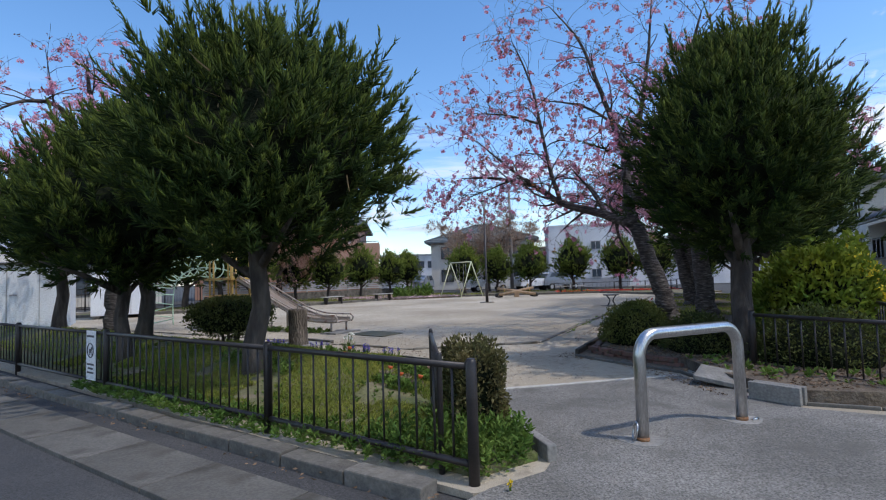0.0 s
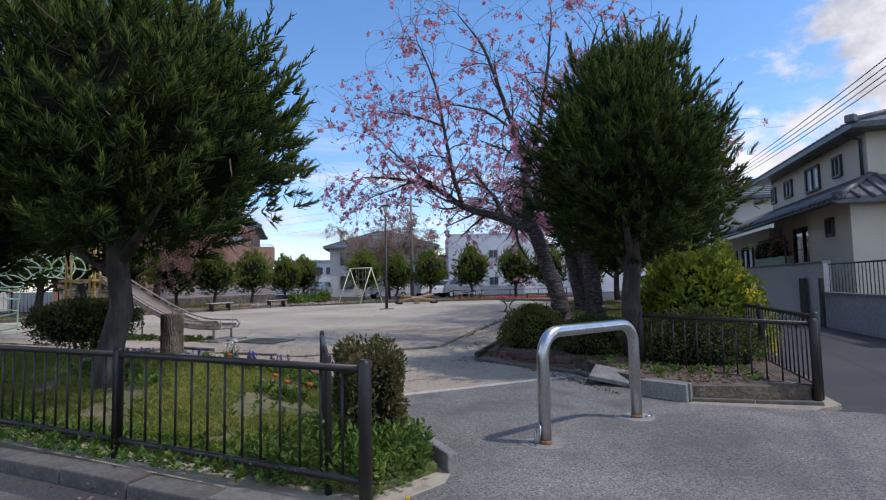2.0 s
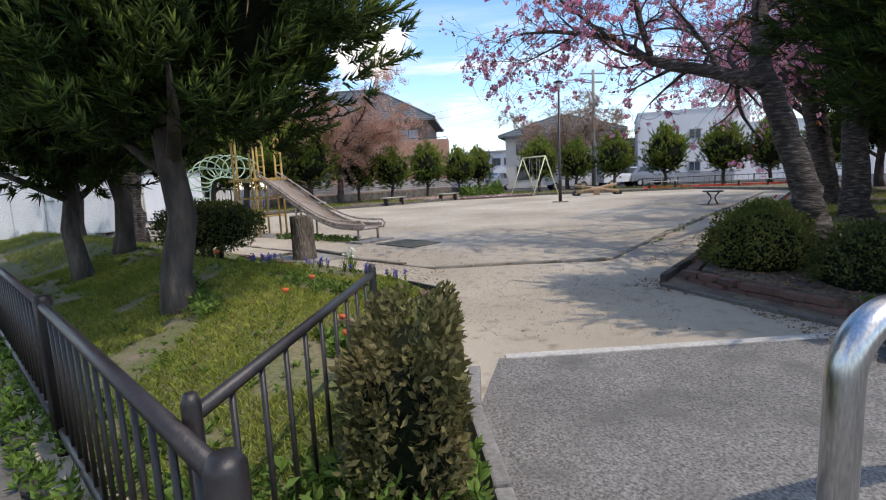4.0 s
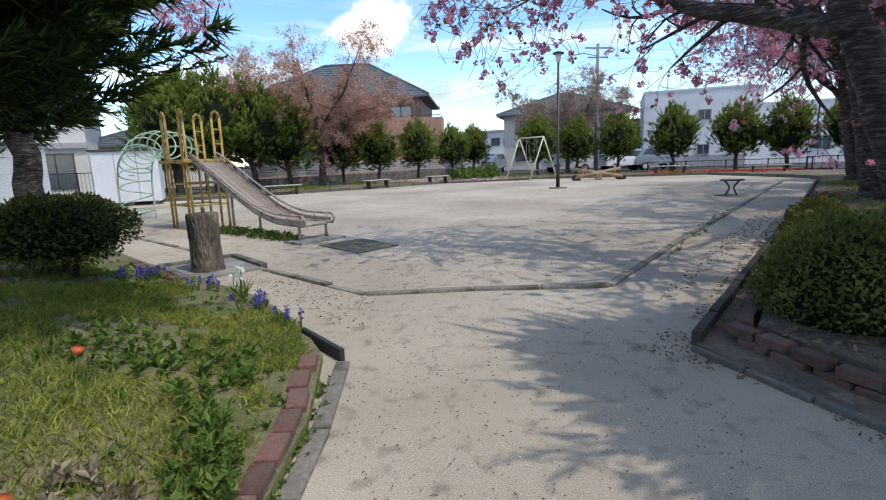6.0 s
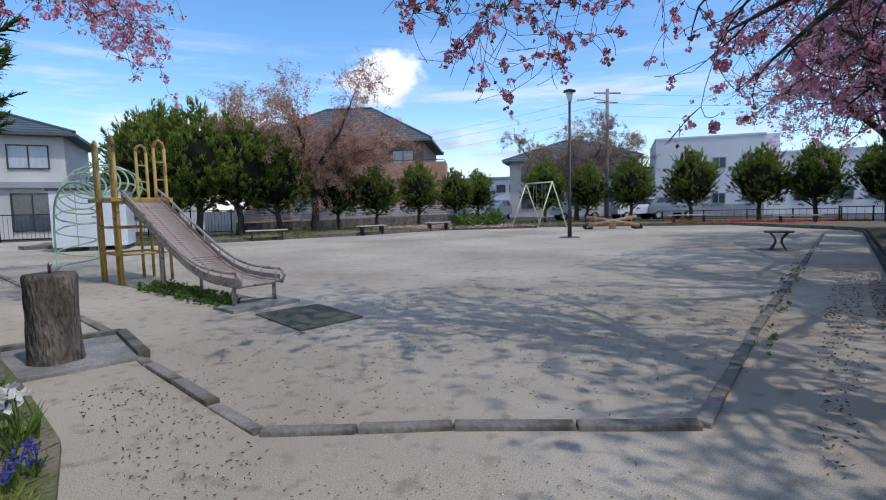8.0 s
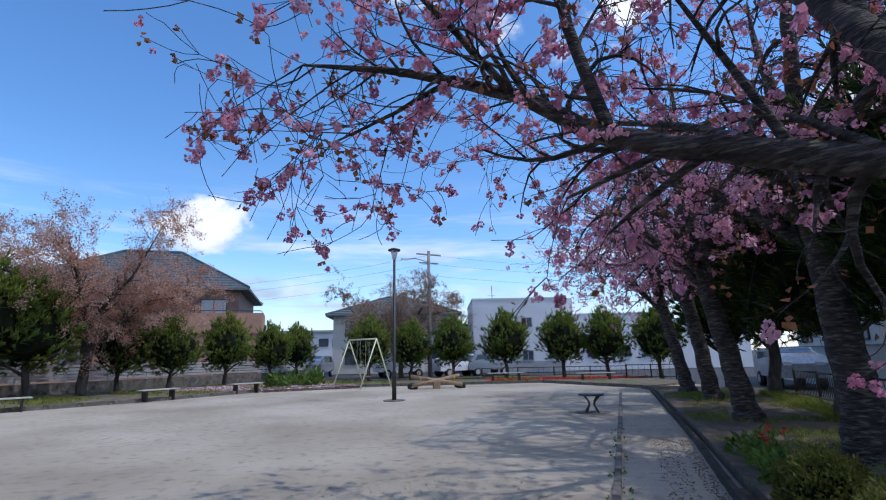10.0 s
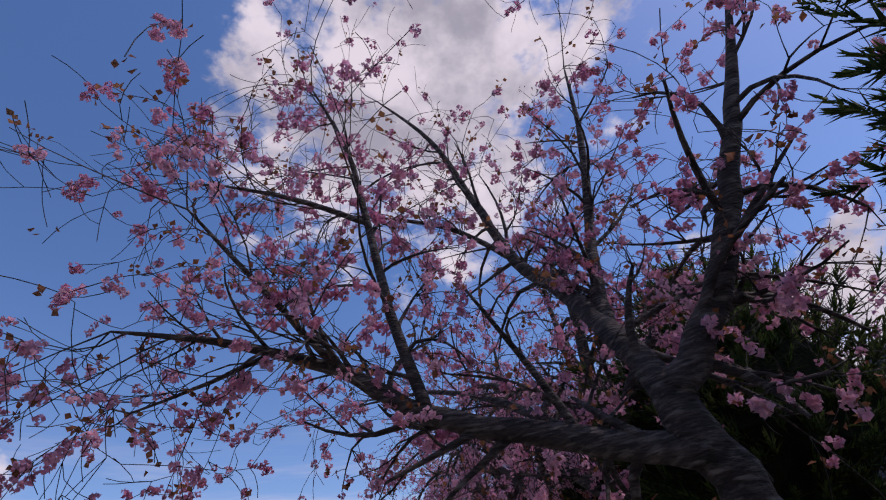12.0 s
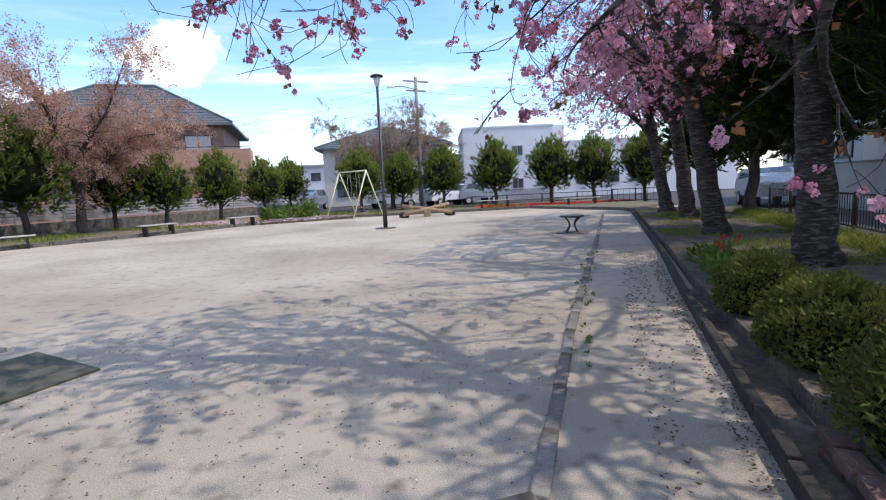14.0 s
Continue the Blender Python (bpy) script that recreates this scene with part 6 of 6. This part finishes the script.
weeds([(0.45, 3.45), (-0.1, 3.7), (-0.35, 4.0), (0.1, 4.3), (0.64, 4.5), (0.82, 3.9), (0.72, 3.6)], 520, 0.02, 0.045, "lush weeds round the fence end", heads=12, tall=4.2)
weeds([(-0.1, 3.55), (-1.2, 4.2), (-4.5, 6.2), (-4.3, 6.6), (-1.2, 4.75), (0.1, 4.0)], 620, "lawn", 0.042, "dark weeds growing through the fence foot", heads=11, tall=1.2)
weeds([(-0.6, 6.9), (-1.6, 6.9), (-1.7, 7.5), (-0.9, 7.7), (-0.45, 7.2)], 85, "lawn", 0.052, "leafy bright green weeds on the lawn corner", "weed", heads=13, tall=1.1)
weeds(LAWN_NEAR, 700, "lawn", 0.035, "small broad-leaved weeds in the lawn", heads=8)
weeds([(0.05, 6.2), (-0.2, 7.2), (-0.32, 7.5), (-0.18, 7.5), (0.12, 6.5)], 60, 0.0, 0.03, "ivy along the sunken kerb", heads=8)
weeds([(3.0, 7.2), (3.4, 5.4), (4.4, 5.2), (4.6, 6.4), (3.6, 7.4)], 40, 0.13, 0.07, "sparse weeds on the bed corner", heads=8)
weeds([(-4.6, 32.2), (-2.4, 33.9), (-2.6, 36), (-5, 35)], 60, 0.08, 0.3, "tall weeds on the far strip", heads=10, tall=1.5)
weeds([(-5.6, 13.4), (-3.2, 12.2), (-3.0, 12.5), (-5.4, 13.9)], 260, 0.0, 0.05, "low weeds under the slide", heads=9, tall=1.5)
weeds([(2.0, 11.0), (2.3, 11.0), (5.4, 18.0), (5.1, 18.0)], 60, 0.0, 0.035, "tiny weeds along the yard kerb", heads=6)
weeds([(4.45, 12.9), (4.9, 12.8), (5.6, 14.4), (5.2, 14.5)], 60, 0.13, 0.10, "green leaves of spring bulbs by the kerb", heads=8, tall=1.8)


def litter(poly, n, z, size, mat, label, name="fallen_leaves"):
    pts = scatter(rng, poly, n)
    pos = np.column_stack([pts, (z if z != "lawn" else np.array([lawn_z(x, y) for x, y in pts])) + 0.004 + rng.random(n) * 0.006])
    d = np.column_stack([rng.normal(size=(n, 2)), rng.random(n) * 0.25])
    v, f = leaf_cards(rng, pos, d, size * (0.5 + rng.random(n)), size * 0.5, 0.3)
    return stuff(name, v, f, M[mat], label, "leaf litter")


litter([(2.9, 5.4), (2.6, 6.6), (2.3, 7.6), (1.6, 8.2), (1.9, 8.6), (2.5, 7.9), (3.1, 6.9)], 900, 0.004, 0.028, "litter", "brown leaf litter along the brick edge")
litter([(3.5, 5.2), (3.1, 7.0), (2.4, 8.3), (4.0, 9.0), (5.0, 7.0), (4.5, 5.2)], 2500, 0.13, 0.04, "litter", "brown leaf litter on the raised bed")
litter([(2.0, 9.3), (2.9, 11.0), (5.4, 16.2), (5.1, 16.4), (2.6, 11.0), (1.95, 9.4)], 700, 0.002, 0.026, "litter", "leaf litter beside the bed kerb")
litter([(-1, 9.2), (1.6, 9.8), (3.0, 12.5), (2.0, 15), (-2, 13), (-2.5, 10.6)], 2200, 0.002, 0.017, "litter", "scattered dark leaf bits on the sand")
litter([(0.3, 6.2), (1.9, 6.5), (2.0, 8.0), (1.2, 9.4), (-0.4, 9.0), (-0.1, 7.6)], 1500, 0.002, 0.014, "litter", "scattered leaf bits on the path")
litter([(-0.3, 8.2), (-2.3, 9.6), (-2.0, 9.9), (-0.5, 9.1)], 350, 0.002, 0.022, "litter", "leaf litter between lawn and yard")
litter([(-4.5, 31.2), (-0.5, 33.2), (-3, 37.5), (-8, 36), (-9.5, 32)], 5000, 0.085, 0.10, "petals", "pink fallen petals under the far trees", "fallen_petals")
litter([(-4.5, 30.9), (-0.5, 32.4), (-0.5, 33.2), (-4.7, 31.8)], 900, 0.002, 0.09, "litter", "brown leaf litter on the far yard edge")
litter([(-0.4, 6.4), (1.9, 6.6), (2.0, 8.1), (1.4, 9.6), (3.0, 12.5), (2.0, 14.5), (-2, 13), (-2.4, 10.4), (-0.6, 8.8)], 1500, 0.001, 0.011, "grit", "pale grit on the sand", "grit")
litter(LAWN_NEAR, 900, "lawn", 0.03, "litter", "brown leaf bits in the lawn")
litter([(0.2, 3.0), (-6, 6.6), (-5.8, 7.0), (0.3, 3.25)], 260, -0.012, 0.03, "litter", "brown leaf bits in the gutter")
litter([(6, 34.5), (14.5, 33.9), (14.5, 35), (6, 35.8)], 900, 0.09, 0.18, "red", "rows of red flowers in the far bed", "red_flowers")


DRY = [(-0.33, 5.74), (-0.12, 5.83), (-0.38, 6.29), (-0.74, 6.22)]
LEAFY = (([(-0.38, 5.52), (-0.13, 5.57), (-0.5, 5.98), (-0.72, 5.84)], 34, "leafy green weeds behind the fence end"),
         ([(-0.74, 6.88), (-0.38, 6.84), (0.0, 6.27), (-0.2, 6.14)], 36, "bright leafy weeds beside the lawn kerb"),
         ([(0.05, 5.55), (0.2, 5.63), (0.09, 5.91), (-0.03, 5.8)], 16, "leafy weeds beside the sunken kerb"),
         ([(-1.73, 6.04), (-1.74, 6.34), (-2.8, 7.21), (-3.06, 7.02)], 60, "dark leafy weeds round the juniper trunk"))
POPPIES = ((-2.69, 7.55), (-1.18, 6.77), (-1.09, 6.13), (-0.51, 5.9), (-0.34, 5.56), (-0.13, 5.58))
weeds(DRY, 34, "lawn", 0.05, "dry straw-coloured weeds in the lawn", "straw", "dry_weed_patch", 10, 1.0)
for poly, n, lab in LEAFY:
    weeds(poly, n * 2, "lawn", 0.047, lab, heads=13, tall=1.7)
litter([(2.08, 8.88), (2.98, 10.81), (4.13, 13.38), (5.43, 16.13), (5.58, 16.04), (4.28, 13.29), (3.13, 10.72), (2.23, 8.79)], 1700, 0.003, 0.022, "litter", "dark leaf litter heaped along the bed kerb")


def stalk_flower(name, x, y, z, h, mat, label, seed, petals=7, size=0.035, spread=0.02, leaves=4):
    r = np.random.default_rng(seed)
    root = thing(name, label, "flower", group=name + "s in the beds")
    lean = r.normal(size=2) * 0.12 * h
    Geo().tube([(0, 0, -0.02), (lean[0] * .4, lean[1] * .4, h * .6), (lean[0], lean[1], h)], 0.004, 5).part("stem", M["weed"], root)
    c = np.array([lean[0], lean[1], h])
    d = unit(r.normal(size=(petals, 3)) + np.array([0, 0, 0.4]))
    v, f = leaf_cards(r, c + d * 0.004 + np.column_stack([np.zeros((petals, 2)), -spread * r.random(petals)]), d, size, size * 0.8, 0.4)
    if name == "poppy":
        Geo().tube([tuple(c), tuple(c + np.array([0.003, 0, 0.012])), tuple(c + np.array([0.008, 0.002, 0.034]))], [0.006, 0.022, 0.029], 9).part("bloom", M[mat], root, "", True)
    else:
        new_at("bloom", np_mesh("bloom", v, f, M[mat]), root, Matrix())
    v, f = blades(r, np.zeros((leaves, 3)), np.column_stack([r.normal(size=(leaves, 2)) * 0.35, np.ones(leaves)]), h * 0.85, 0.012, np.array([0, 0, -0.1]))
    new_at("leaf_tuft", np_mesh("leaf_tuft", v, f, M["weed"]), root, Matrix())
    root.matrix_world = pose(x, y, z)


k = 0
for cx, cy, n, mat, nm, h, lab in ((-1.72, 8.85, 5, "white", "daffodil", 0.26, "white daffodil with long green leaves at the lawn edge"), (-1.4, 8.6, 9, "purple", "grape_hyacinth", 0.13, "blue-violet grape hyacinth at the lawn edge"),
                                   (-0.95, 8.22, 6, "purple", "grape_hyacinth", 0.12, "blue-violet grape hyacinth at the lawn edge"), (-3.3, 9.35, 22, "purple", "grape_hyacinth", 0.14, "blue-violet grape hyacinth by the round bush"),
                                   (-2.3, 9.1, 8, "purple", "grape_hyacinth", 0.12, "blue-violet grape hyacinth at the lawn edge"), (4.95, 13.35, 4, "red", "tulip", 0.38, "red tulip on a tall stem beside the kerb")):
    for i in range(n):
        k += 1
        sp = 0.08 if n < 10 else 0.14
        fx, fy = cx + rng.normal() * sp, cy + rng.normal() * sp * 0.6
        stalk_flower(nm, fx, fy, lawn_z(fx, fy) if cx < 2 else 0.125, h * (0.8 + 0.4 * rng.random()), mat, lab, k, 9 if nm != "grape_hyacinth" else 16, 0.045 if nm != "grape_hyacinth" else 0.024, 0.01 if nm != "grape_hyacinth" else 0.07, 10 if nm == "daffodil" else 4)
for x, y in POPPIES:
    k += 1
    stalk_flower("poppy", x, y, lawn_z(x, y), 0.16, "orange", "small orange poppy in the lawn", k, 6, 0.045, 0.005)
stalk_flower("dandelion", 0.62, 3.32, 0.0, 0.05, "yellow", "yellow dandelion by the pavement edge", 900, 20, 0.02, 0.004)
